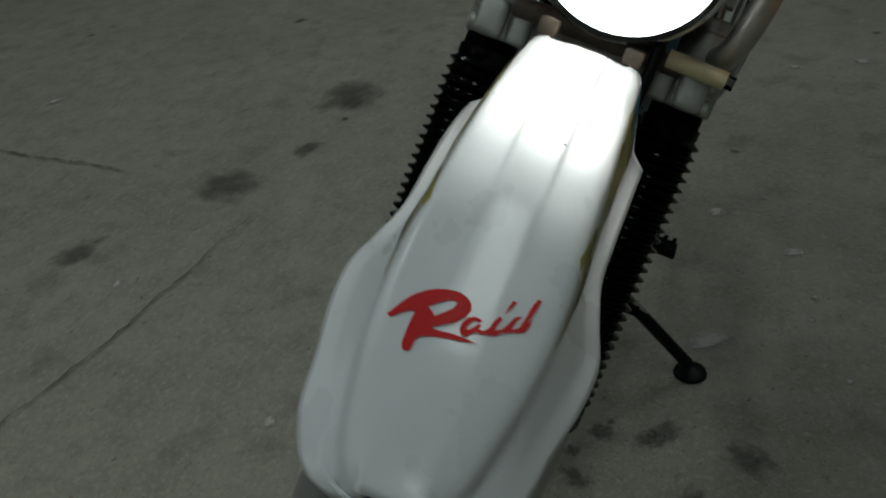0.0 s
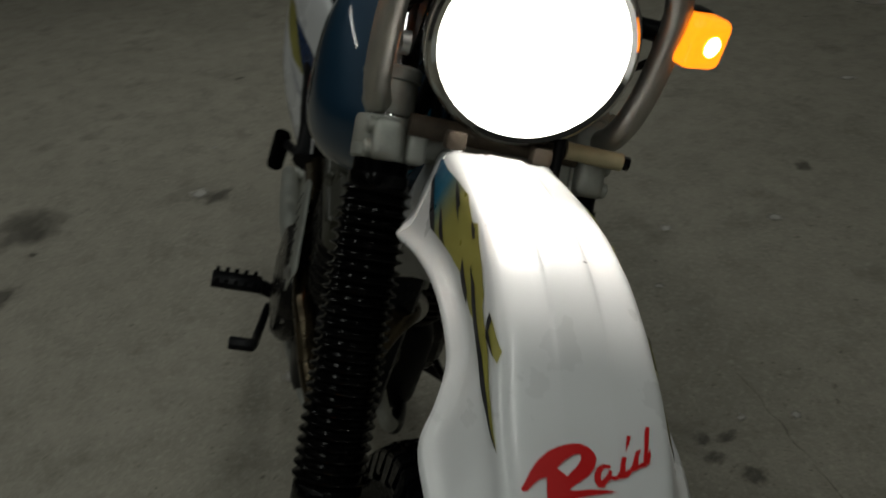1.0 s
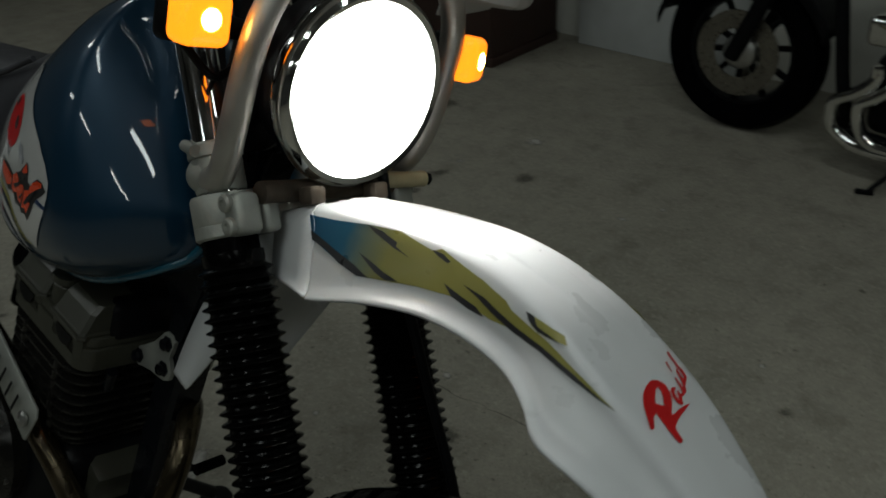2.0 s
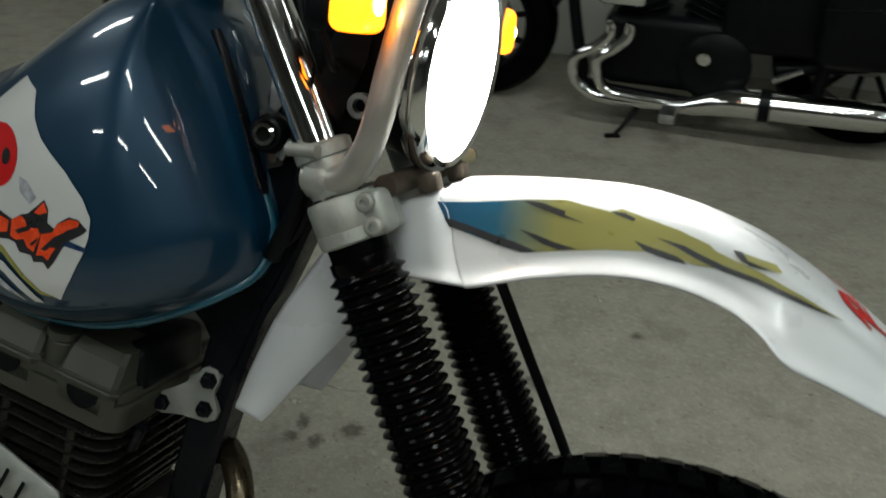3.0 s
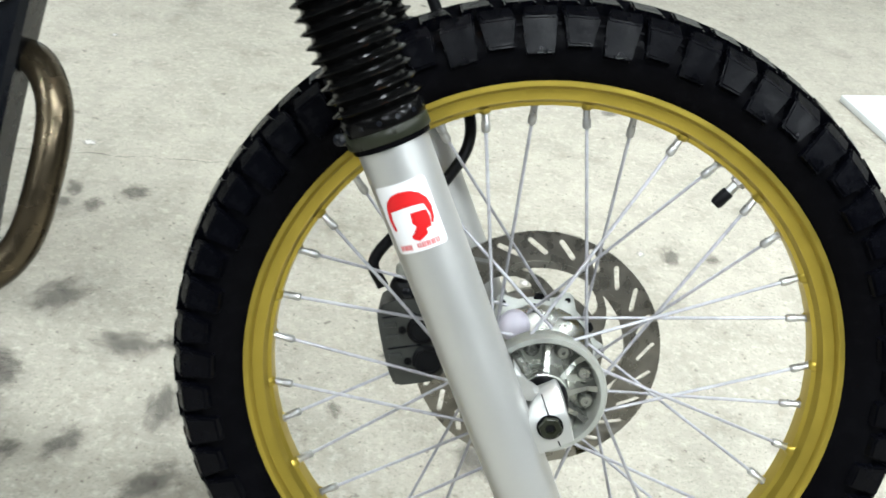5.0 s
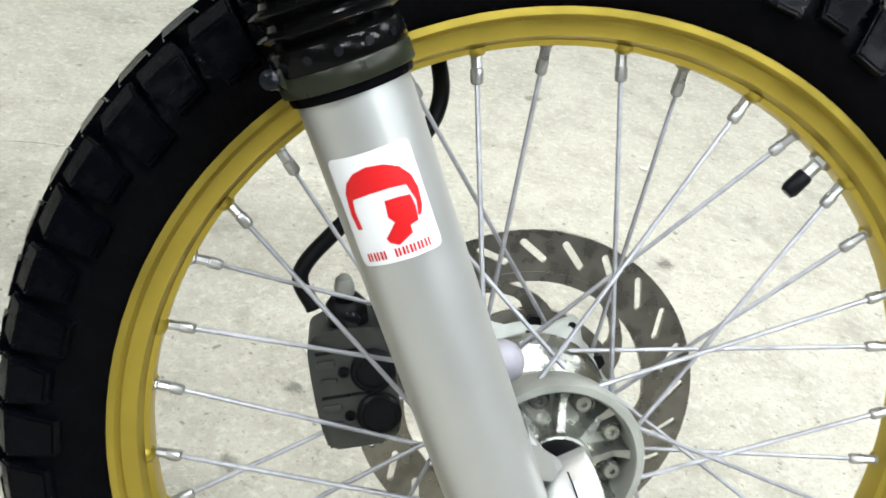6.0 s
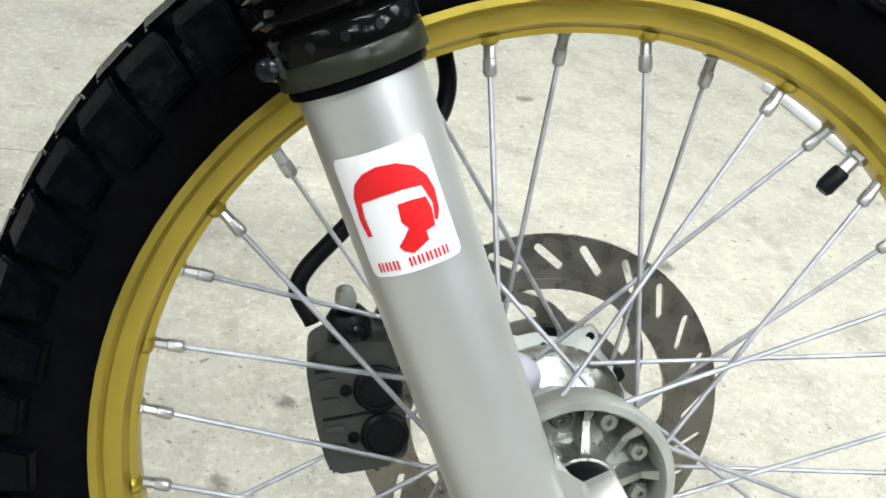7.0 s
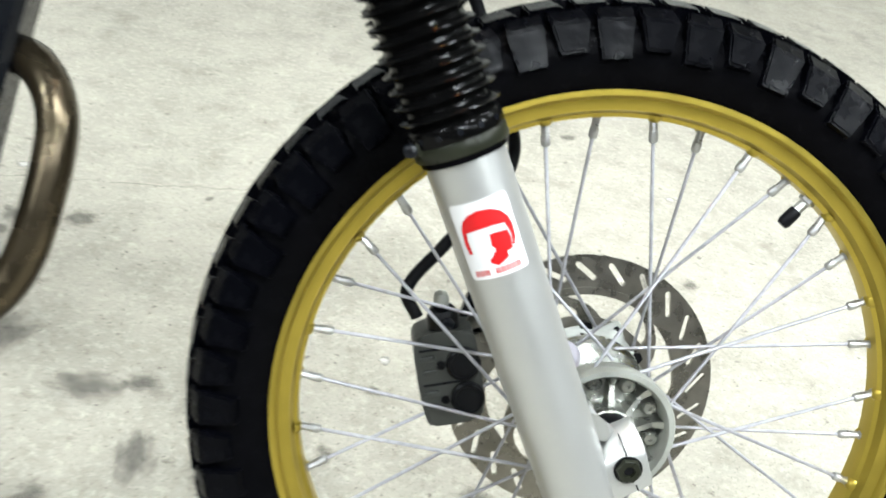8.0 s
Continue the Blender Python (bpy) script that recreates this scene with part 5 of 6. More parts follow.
for y in (-1, 1):
    part("cradle_head", tube([(-0.552, y * 0.018, 0.075), (-0.541, y * 0.030, 0.048), (-0.537, y * 0.040, 0.032), (-0.540, y * 0.050, 0.021)], 0.0115, 14, n=16), BLACKSATIN if y < 0 else CAST, bike, "upper end of the cradle tube")
    part("cradle_tube", tube([(-0.539, y * 0.048, 0.023), (-0.550, y * 0.058, 0.012), (-0.600, y * 0.072, 0.002), (-0.70, y * 0.085, -0.012), (-0.82, y * 0.095, -0.030), (-0.92, y * 0.10, 0.02), (-0.94, y * 0.10, 0.25), (-0.85, y * 0.08, 0.45)], 0.0112, 12, n=60), CAST if y < 0 else BLACKSATIN, bike, "grey lower cradle tube")
    part("subframe_tube", tube([(-0.80, y * 0.09, 0.47), (-1.10, y * 0.10, 0.50), (-1.40, y * 0.09, 0.56)], 0.012, 10, n=20), BLACKSATIN, bike)
    part("subframe_stay", tube([(-0.94, y * 0.09, 0.18), (-1.20, y * 0.10, 0.50)], 0.010, 10), BLACKSATIN, bike)
    plate_pts = [(-0.486, 0.342), (-0.491, 0.349), (-0.500, 0.351), (-0.509, 0.347), (-0.527, 0.326), (-0.552, 0.312), (-0.566, 0.306), (-0.570, 0.297), (-0.565, 0.287), (-0.556, 0.284), (-0.530, 0.290), (-0.512, 0.289), (-0.502, 0.286), (-0.491, 0.291), (-0.487, 0.301), (-0.490, 0.310), (-0.4945, 0.319), (-0.490, 0.328)]
    em = part("engine_mount", plate(plate_pts, side(y * 0.0245), 0.006, 0.0015), CAST, bike, "grey engine mounting plate")
    for bx, bz in ((-0.499, 0.336), (-0.503, 0.302), (-0.556, 0.298)):
        part("mount_bolt", lathe([(0.010, 0.006), (0.010, 0.008), (0.0075, 0.0085), (0.0075, 0.0135), (0.005, 0.0145)], (bx, y * 0.0245, bz), (0, y, 0), 6), BLACKSATIN, em, "dark hexagon bolt")

# -- engine: turned 11 degrees forward about its crank --
ENG = Matrix.Translation((-0.672, 0, 0.13)) @ pose(0, 0, 0, 0, 11, 0) @ Matrix.Translation((0.635, 0, -0.13))


def eng(name, bm, material, parent, label="", smooth=35):
    bmesh.ops.transform(bm, matrix=ENG, verts=bm.verts)
    return part(name, bm, material, parent, label, smooth)


def rounded(cx, w, d, r, n=6):
    """A rectangle with round corners, seen from above."""
    out = []
    for sx, sy, a0 in ((1, 1, 0), (-1, 1, 90), (-1, -1, 180), (1, -1, 270)):
        for i in range(n + 1):
            a = radians(a0 + 90 * i / n)
            out.append((cx + sx * (w / 2 - r) + r * math.cos(a), sy * (d / 2 - r) + r * math.sin(a)))
    return out


def flat(z):
    return lambda u, v, w: Vector((u, v, z + w))


barrel = eng("cylinder", plate(rounded(-0.650, 0.135, 0.165, 0.03), flat(0.13), 0.18), BLACK, bike, "black cylinder barrel")
for i in range(9):
    z = 0.170 + 0.0150 * i
    k = (0.86, 0.93, 0.97, 1, 1, 1, 1, 1, 1)[i]
    eng("cooling_fin", plate(rounded(-0.650, 0.176 * k, 0.214 * k, 0.032), flat(z), 0.0036, 0.0010), FINMAT, barrel, "thin grey cooling fin")
for bx in (-0.606, -0.690):
    for i in range(8):
        eng("fin_boss", lathe([(0.0055, 0), (0.0055, 0.011)], (bx, -0.1035 * (1 if i > 2 else 0.97), 0.1745 + 0.015 * i), (0, 0, 1), 10), FINMAT, barrel)
cyl_head = eng("cylinder_head", plate(rounded(-0.650, 0.186, 0.210, 0.022), flat(0.302), 0.030, 0.003), CASTGREY, bike, "grey painted cylinder head")
eng("head_rim", plate(rounded(-0.650, 0.180, 0.206, 0.022), flat(0.334), 0.012, 0.003), CASTGREY, cyl_head)
eng("head_joint", plate(rounded(-0.650, 0.176, 0.200, 0.020), flat(0.330), 0.006), BLACK, cyl_head)
for bx in (-0.602, -0.700):
    vb = bmesh.new()
    loft([[(bx + dx * k, -0.101 + dy, z) for dx, dy in ((-0.036, 0), (-0.030, -0.004), (0.030, -0.004), (0.036, 0), (0.036, 0.072), (-0.036, 0.072))] for z, k, sh in ((0.318, 1.0, 0), (0.340, 1.0, 0))], bm=vb)
    eng("valve_well", vb, CASTGREY, cyl_head)
    vb = bmesh.new()
    loft([[(bx + dx * k, -0.101 + sh + dy, z) for dx, dy in ((-0.036, 0), (-0.031, -0.005), (0.031, -0.005), (0.036, 0), (0.036, 0.07 - sh), (-0.036, 0.07 - sh))] for z, k, sh in ((0.342, 1.03, -0.002), (0.349, 1.03, -0.002), (0.352, 0.98, 0.002), (0.374, 0.92, 0.012), (0.384, 0.84, 0.022))], bm=vb)
    eng("valve_cover", vb, CASTGREY, cyl_head, "bevelled grey valve cover", smooth=15)
    eng("cover_lip", tube([(bx - 0.030, -0.083, 0.379), (bx + 0.030, -0.083, 0.379)], 0.0022, 8), CASTGREY, cyl_head)
    eng("cover_rim", tube([(bx - 0.0335, -0.1075, 0.3475), (bx + 0.0335, -0.1075, 0.3475), (bx + 0.0385, -0.1010, 0.3475)], 0.0028, 8), CASTGREY, cyl_head, "rounded rim of the valve cover")
    eng("head_recess", plate(arc(bx, 0.3385, 0.019, 0.019, 180, 360, 12), lambda u, v, w: Vector((u, -0.1062 - w, v)), 0.0012), BLACK, cyl_head, "dark half-round recess")
eng("plug_post", lathe([(0.015, 0), (0.015, 0.045), (0.012, 0.048), (0.017, 0.050), (0.017, 0.058)], (-0.651, -0.084, 0.325), (0, 0, 1), 18), CASTGREY, cyl_head, "grey post between the covers")
eng("cam_cover", block((-0.655, 0.020, 0.350), (0.17, 0.15, 0.050), 0.018, (0, 0, 0), 3), CASTGREY, cyl_head, "grey cam cover")
eng("breather_box", block((-0.602, -0.010, 0.355), (0.085, 0.120, 0.052), 0.012, (0, -11, 0), 3), BLACK, cyl_head, "black rounded breather cover")
eng("plug_boss", tube([(-0.562, -0.060, 0.268), (-0.552, -0.064, 0.300)], 0.007, 14), BLACKSATIN, cyl_head, "black plug cap")
crank = eng("crankcase", block((-0.700, 0, 0.075), (0.290, 0.200, 0.185), 0.035, (0, 0, 0), 3), BLACK, bike, "black engine crankcase")
eng("clutch_cover", lathe([(0.098, 0), (0.098, 0.020), (0.086, 0.036), (0.050, 0.042), (0.002, 0.043)], (-0.735, -0.098, 0.075), (0, -1, 0), 40), FINMAT, crank, "round clutch cover")
eng("generator_cover", lathe([(0.080, 0), (0.080, 0.026), (0.066, 0.038), (0.002, 0.042)], (-0.70, 0.098, 0.065), (0, 1, 0), 40), FINMAT, crank)
for i in range(7):
    a = radians(51 * i)
    eng("case_bolt", lathe([(0.006, 0), (0.006, 0.006)], (-0.735 + 0.090 * math.cos(a), -0.120, 0.075 + 0.090 * math.sin(a)), (0, -1, 0), 8), STEEL, crank)
eng("front_case", block((-0.565, -0.01, 0.115), (0.05, 0.11, 0.075), 0.012, (0, 20, 0)), CASTGREY, crank, "bright cast engine front")

# carburettor, oil hoses and loom under the tank
part("carburettor", lathe([(0.030, 0), (0.036, 0.01), (0.036, 0.07), (0.026, 0.08)], (-0.755, -0.03, 0.33), (-1, 0, 0.1), 20), BLACK, bike)
part("oil_hose", tube([(-0.610, -0.075, 0.405), (-0.560, -0.070, 0.400), (-0.535, -0.060, 0.425), (-0.53, -0.04, 0.46)], 0.006, 10, n=24), BLACK, bike, "black hose under the tank")
for i in range(5):
    y0 = -0.060 + 0.022 * i
    part("control_cable", tube([(-0.440, y0 - 0.03, 0.86), (-0.385 - 0.006 * i, y0 * 1.4, 0.70), (-0.372 - 0.006 * i, y0 * 1.3, 0.60), (-0.40 - 0.006 * i, y0 * 0.8, 0.52), (-0.46, y0 * 0.6, 0.47)], 0.0042 + 0.001 * (i % 2), 8, n=36), BLACK, bike, "black control cable")
part("wiring_loom", tube([(-0.335, -0.05, 0.73), (-0.355, -0.065, 0.66), (-0.385, -0.055, 0.62), (-0.395, -0.06, 0.555), (-0.425, -0.05, 0.49)], 0.009, 10, n=30), BLACK, bike, "taped black wiring loom")
part("ignition_horn", lathe([(0.020, 0), (0.034, 0.004), (0.036, 0.018), (0.020, 0.026)], (-0.372, -0.035, 0.640), (0.4, -1, 0.2), 24), BLACK, bike, "black horn behind the fork")

lock = part("ignition_lock", lathe([(0.0190, 0), (0.0190, 0.012), (0.0150, 0.020), (0.0125, 0.021), (0.0120, 0.016), (0.0005, 0.016)], (-0.435, -0.044, 0.610), (0.15, -1, 0.1), 24), BLACK, bike, "black ignition lock behind the fork")
part("lock_ring", lathe([(0.0070, 0), (0.0105, 0.001), (0.0105, 0.0035), (0.0070, 0.004)], (-0.4345, -0.062, 0.611), (0.15, -1, 0.1), 24, closed=True), CHROME, lock, "bright lock ring")
part("lock_bracket", plate([(-0.452, 0.630), (-0.438, 0.634), (-0.418, 0.622), (-0.414, 0.606), (-0.424, 0.580), (-0.440, 0.575), (-0.446, 0.600)], side(-0.040), 0.004, 0.001), CALIPER, lock)
part("lock_tab", block((-0.4185, -0.050, 0.598), (0.010, 0.006, 0.022), 0.002, (0, 28, 0)), STEEL, lock, "bright metal tab")
part("lock_seal", lathe([(0.0050, 0), (0.0050, 0.004), (0.0005, 0.005)], (-0.431, -0.046, 0.588), (0, -1, 0), 14), RUST, lock)
part("lock_arm", plate([(-0.436, 0.690), (-0.428, 0.690), (-0.424, 0.640), (-0.430, 0.630), (-0.438, 0.636)], side(-0.046), 0.004, 0.001), STEEL, bike, "bright metal bracket above the lock")

# -- exhaust --
ex = [(-0.545, 0.030, 0.225), (-0.510, 0.020, 0.238), (-0.476, -0.006, 0.232), (-0.4545, -0.030, 0.196), (-0.460, -0.046, 0.130), (-0.476, -0.052, 0.080), (-0.505, -0.060, 0.050), (-0.540, -0.070, 0.052), (-0.575, -0.085, 0.085), (-0.605, -0.098, 0.130), (-0.640, -0.108, 0.168), (-0.700, -0.108, 0.205), (-0.780, -0.102, 0.238), (-0.88, -0.11, 0.28)]
pipe = part("exhaust_pipe", tube(ex, 0.0155, 20, n=120), HEATED, bike, "heat-browned steel exhaust pipe", smooth=60)
part("pipe_collar", lathe([(0.023, -0.004), (0.025, 0), (0.025, 0.008), (0.021, 0.010)], (-0.545, 0.030, 0.225), (-1, 0, 0), 24), STEEL, pipe)
part("muffler", tube([(-0.86, -0.125, 0.27), (-0.90, -0.11, 0.29), (-1.0, -0.095, 0.34), (-1.40, -0.10, 0.47), (-1.46, -0.10, 0.48)], [0.02, 0.03, 0.045, 0.045, 0.03], 20, n=40), BLACK, bike, "black silencer under the side cover")
A, B_ = Vector((-0.612, -0.130, 0.195)), Vector((-0.790, -0.116, 0.270))
sd = (B_ - A).normalized()
sn = Vector((0.05, -1, 0.15)).normalized()
su = sd.cross(sn).normalized()
su = su if su.z > 0 else -su
oc = [(0.0, -0.020), (0.004, -0.024), (0.170, -0.022), (0.188, -0.014), (0.190, 0.012), (0.176, 0.022), (0.010, 0.024), (0.0, 0.018)]
hs = part("heat_shield", plate(oc, lambda u, v, w: A + sd * u + su * v + sn * (w + 0.006 * (1 - (v / 0.024) ** 2)), 0.003, 0.0012), CAST, bike, "slotted grey metal exhaust heat shield")
for i in range(6):
    u = 0.045 + 0.023 * i
    part("shield_slot", plate([(u - 0.0022, -0.012), (u + 0.0022, -0.012), (u + 0.0022, 0.012), (u - 0.0022, 0.012)], lambda a, b, w: A + sd * a + su * b + sn * (w + 0.0092), 0.0008), BLACK, hs, "dark slot")
part("shield_screw", lathe([(0.010, 0), (0.010, 0.003), (0.006, 0.005), (0.004, 0.005), (0.004, 0.003)], A + sd * 0.018 + sn * 0.008, sn, 18), STEEL, hs, "round-head screw")

# -- pegs, pedal, stand --
for y in (-1, 1):
    peg = part("foot_peg", block((-0.862, y * 0.195, 0.028), (0.042, 0.085, 0.012), 0.003), BLACK, bike, "toothed black foot peg")
    for i in range(5):
        part("peg_tooth", block((-0.844, y * (0.165 + 0.016 * i), 0.037), (0.004, 0.007, 0.010), 0.001), BLACK, peg)
        part("peg_tooth", block((-0.880, y * (0.165 + 0.016 * i), 0.037), (0.004, 0.007, 0.010), 0.001), BLACK, peg)
    part("peg_arm", tube([(-0.862, y * 0.155, 0.025), (-0.865, y * 0.10, 0.005)], 0.013, 10), BLACK, peg)
    rp_ = part("pillion_peg", tube([(-1.20, y * 0.145, 0.165), (-1.235, y * 0.148, 0.085)], 0.017, 14), RUBBER, bike, "black rubber pillion peg")
    part("pillion_hanger", tube([(-1.02, y * 0.11, 0.20), (-1.20, y * 0.135, 0.15), (-1.225, y * 0.14, 0.14)], 0.009, 8), BLACK, rp_)
pedal = part("brake_pedal", tube([(-0.86, -0.135, -0.010), (-0.78, -0.150, -0.020), (-0.715, -0.158, 0.005), (-0.690, -0.165, 0.020)], 0.007, 10, n=24), BLACK, bike, "black brake pedal")
part("pedal_pad", block((-0.690, -0.178, 0.024), (0.026, 0.040, 0.010), 0.003), BLACK, pedal)
part("gear_lever", tube([(-0.80, 0.135, 0.02), (-0.72, 0.155, 0.0), (-0.655, 0.16, 0.025)], 0.006, 10, n=20), BLACK, bike, "black gear lever")
part("gear_toe", tube([(-0.655, 0.15, 0.025), (-0.655, 0.20, 0.028)], 0.009, 10), RUBBER, bike)
stand = part("side_stand", tube([(-0.800, 0.115, -0.030), (-0.83, 0.20, -0.09), (-0.862, 0.352, -0.195)], 0.012, 12, n=16), BLACK, bike, "black side stand leg on the floor")
STN = Vector((0, -0.3244, 0.9459))
part("stand_foot", lathe([(0.030, 0), (0.032, 0.003), (0.030, 0.008), (0.010, 0.014)], Vector((-0.866, 0.368, -0.2205)), STN, 24), BLACK, stand, "flat round stand foot")
part("stand_spring", tube([(-0.80, 0.125, -0.02), (-0.845, 0.26, -0.125)], 0.005, 8), STEEL, stand)

# -- brake hose --
hose = part("brake_hose", tube([(-0.300, 0.060, 0.64), (-0.262, 0.058, 0.555), (-0.224, 0.060, 0.487), (-0.178, 0.070, 0.395), (-0.132, 0.081, 0.303), (-0.100, 0.078, 0.235), (-0.094, 0.062, 0.200), (-0.110, 0.055, 0.165), (-0.145, 0.055, 0.115), (-0.172, 0.050, 0.075), (-0.160, 0.045, 0.050)], 0.0058, 12, n=90), BLACK, bike, "black brake hose")
part("hose_clip", block((-0.106, 0.074, 0.238), (0.030, 0.012, 0.012), 0.003), BLACK, hose)

# -- rear wheel --
RWC = (-1.420, 0.0, -0.022)
rt = part("rear_tyre", lathe([(0.225, 0.030), (0.245, 0.052), (0.275, 0.058), (0.298, 0.040), (0.306, 0), (0.298, -0.040), (0.275, -0.058), (0.245, -0.052), (0.225, -0.030), (0.222, 0)], RWC, (0, 1, 0), 72, closed=True), RUBBER, bike, "black rear tyre")
part("rear_rim", lathe([(0.232, 0.030), (0.228, 0.032), (0.215, 0.028), (0.206, 0.008), (0.206, -0.008), (0.215, -0.028), (0.228, -0.032), (0.232, -0.030), (0.216, 0)], RWC, (0, 1, 0), 72, closed=True), GOLD, bike, "gold rear rim")
part("rear_hub", lathe([(0.02, -0.09), (0.05, -0.04), (0.035, -0.02), (0.035, 0.02), (0.05, 0.04), (0.02, 0.09)], RWC, (0, 1, 0), 32), CAST, bike, "cast rear hub")
for k in range(36):
    a = radians(10 * k)
    ha = a + (0.9 if k % 4 < 2 else -0.9)
    s = 1 if k % 2 else -1
    part("rear_spoke", tube([(RWC[0] + 0.207 * math.cos(a), s * 0.004, RWC[2] + 0.207 * math.sin(a)), (RWC[0] + 0.048 * math.cos(ha), s * 0.038, RWC[2] + 0.048 * math.sin(ha))], 0.002, 5), SPOKE, rt)
for y in (-1, 1):
    part("swingarm", tube([(-0.92, y * 0.09, 0.03), (-1.15, y * 0.10, 0.01), (-1.43, y * 0.10, -0.022)], [0.022, 0.024, 0.018], 12, n=16), CAST, bike, "aluminium swingarm leg")

# ---- floor marks ----
def soft_stain(name, color, amount):
    """A stain that fades out unevenly from its middle."""
    m = bpy.data.materials.new(name)
    m.use_nodes = True
    nt = m.node_tree
    b = nt.nodes["Principled BSDF"]
    b.inputs["Base Color"].default_value = (*color, 1)
    b.inputs["Roughness"].default_value = 0.55
    tc = nt.nodes.new("ShaderNodeTexCoord")
    ln = nt.nodes.new("ShaderNodeVectorMath")
    ln.operation = "LENGTH"
    nt.links.new(tc.outputs["Object"], ln.inputs[0])
    info = nt.nodes.new("ShaderNodeObjectInfo")
    off = nt.nodes.new("ShaderNodeVectorMath")
    off.operation = "ADD"
    sc = nt.nodes.new("ShaderNodeMath")
    sc.operation = "MULTIPLY"
    sc.inputs[1].default_value = 50
    nt.links.new(info.outputs["Random"], sc.inputs[0])
    nt.links.new(tc.outputs["Object"], off.inputs[0])
    nt.links.new(sc.outputs[0], off.inputs[1])
    nz = nt.nodes.new("ShaderNodeTexNoise")
    nz.inputs["Scale"].default_value, nz.inputs["Detail"].default_value = 2.2, 5
    nt.links.new(off.outputs[0], nz.inputs["Vector"])
    add = nt.nodes.new("ShaderNodeMath")
    add.operation = "MULTIPLY_ADD"
    add.inputs[1].default_value = -1.3
    nt.links.new(nz.outputs["Fac"], add.inputs[0])
    nt.links.new(ln.outputs["Value"], add.inputs[2])
    r = nt.nodes.new("ShaderNodeMapRange")
    r.inputs["From Min"].default_value, r.inputs["From Max"].default_value = -0.35, 0.20
    r.inputs["To Min"].default_value, r.inputs["To Max"].default_value = amount, 0
    nt.links.new(add.outputs[0], r.inputs["Value"])
    nt.links.new(r.outputs["Result"], b.inputs["Alpha"])
    return m


STAIN = soft_stain("oil_stain", (0.075, 0.068, 0.058), 0.5)
SCUFF = soft_stain("pale_scuff", (0.55, 0.53, 0.49), 0.8)
disc_bm = bmesh.new()
bmesh.ops.create_circle(disc_bm, cap_ends=True, segments=20, radius=1.0)
spot0 = part("oil_stain", disc_bm, STAIN, floor, "dark oil stain soaked into the concrete", smooth=0)
disc_bm = bmesh.new()
bmesh.ops.create_circle(disc_bm, cap_ends=True, segments=12, radius=1.0)
scuff0 = part("pale_scuff", disc_bm, SCUFF, floor, "pale chipped spot in the concrete", smooth=0)
SPOTS = [(-0.665, 0.400, 0.050), (-0.698, 0.254, 0.036), (-0.669, 0.223, 0.034), (-0.533, 0.310, 0.040), (-0.424, 0.075, 0.036), (-0.645, 0.693, 0.034), (-0.98, -1.228, 0.045), (-1.364, -1.025, 0.09),
         (-1.988, -0.919, 0.10), (-2.023, 1.806, 0.06), (-1.246, 1.70, 0.035), (-0.16, 1.19, 0.022), (-0.36, 0.18, 0.03), (-0.55, 0.12, 0.03), (-0.446, 0.201, 0.034), (0.306, 0.696, 0.026), (0.384, 0.703, 0.022), (-0.03, 0.172, 0.036), (-0.70, 0.639, 0.026), (-0.668, 0.142, 0.034), (-0.467, 0.325, 0.026)]
rs = random.Random(5)
for i in range(34):
    SPOTS.append((rs.uniform(-3.2, 1.4), rs.uniform(-2.6, 2.2), rs.choice((0.010, 0.014, 0.018, 0.025, 0.04))))
for i in range(10):
    SPOTS.append((rs.uniform(-0.85, -0.15), rs.uniform(-0.1, 0.7), rs.uniform(0.012, 0.030)))
for i, (x, y, r) in enumerate(SPOTS):
    r *= 0.62 if r < 0.06 and x > -0.9 else 0.85
    m = pose(x, y, 0.0012 + 0.00003 * i, 0, 0, rs.uniform(0, 360)) @ Matrix.Diagonal((r * 1.7 * rs.uniform(0.8, 1.5), r * 1.5, 1, 1))
    if i:
        share(spot0, m, floor)
    else:
        spot0.matrix_local = m
for i in range(60):
    x, y, r = rs.uniform(-2.6, 1.2), rs.uniform(-2.0, 2.0), rs.choice((0.006, 0.009, 0.014, 0.022))
    if -0.9 < x < 0.3 and y > 0.1:
        r = 0.007
    m = pose(x, y, 0.0045 + 0.00002 * i, 0, 0, rs.uniform(0, 360)) @ Matrix.Diagonal((r * 2 * rs.uniform(0.7, 1.6), r * 1.7, 1, 1))
    if i:
        share(scuff0, m, floor)
    else:
        scuff0.matrix_local = m


def crack(points, width):
    bm = bmesh.new()
    pts = spline([(x, y, 0) for x, y in points], 40)
    left, right = [], []
    for i, p in enumerate(pts):
        d = Vector(pts[min(i + 1, 39)] - pts[max(i - 1, 0)]).normalized()
        n = Vector((-d.y, d.x, 0))
        j = rs.uniform(-0.006, 0.006)
        w = width * rs.uniform(0.15, 1.0) * math.sin(math.pi * (i + 0.5) / 40) ** 0.4
        left.append(bm.verts.new(Vector(p) + n * (j + w)))
        right.append(bm.verts.new(Vector(p) + n * (j - w)))
    for i in range(39):
        bm.faces.new((left[i], left[i + 1], right[i + 1], right[i]))
    bmesh.ops.translate(bm, vec=(0, 0, 0.0062), verts=bm.verts)
    return part("floor_crack", bm, CRACK, floor, "thin dark crack in the concrete", smooth=0)


crack([(-1.43, -1.95), (-1.41, -1.70), (-1.40, -1.50), (-1.38, -1.36)], 0.006)
crack([(-0.30, -1.00), (-0.45, -0.97), (-0.70, -0.925), (-0.95, -0.90), (-1.22, -0.87)], 0.003)
crack([(-0.95, 0.775), (-0.652, 0.802), (-0.396, 0.835), (-0.25, 0.85)], 0.0015)


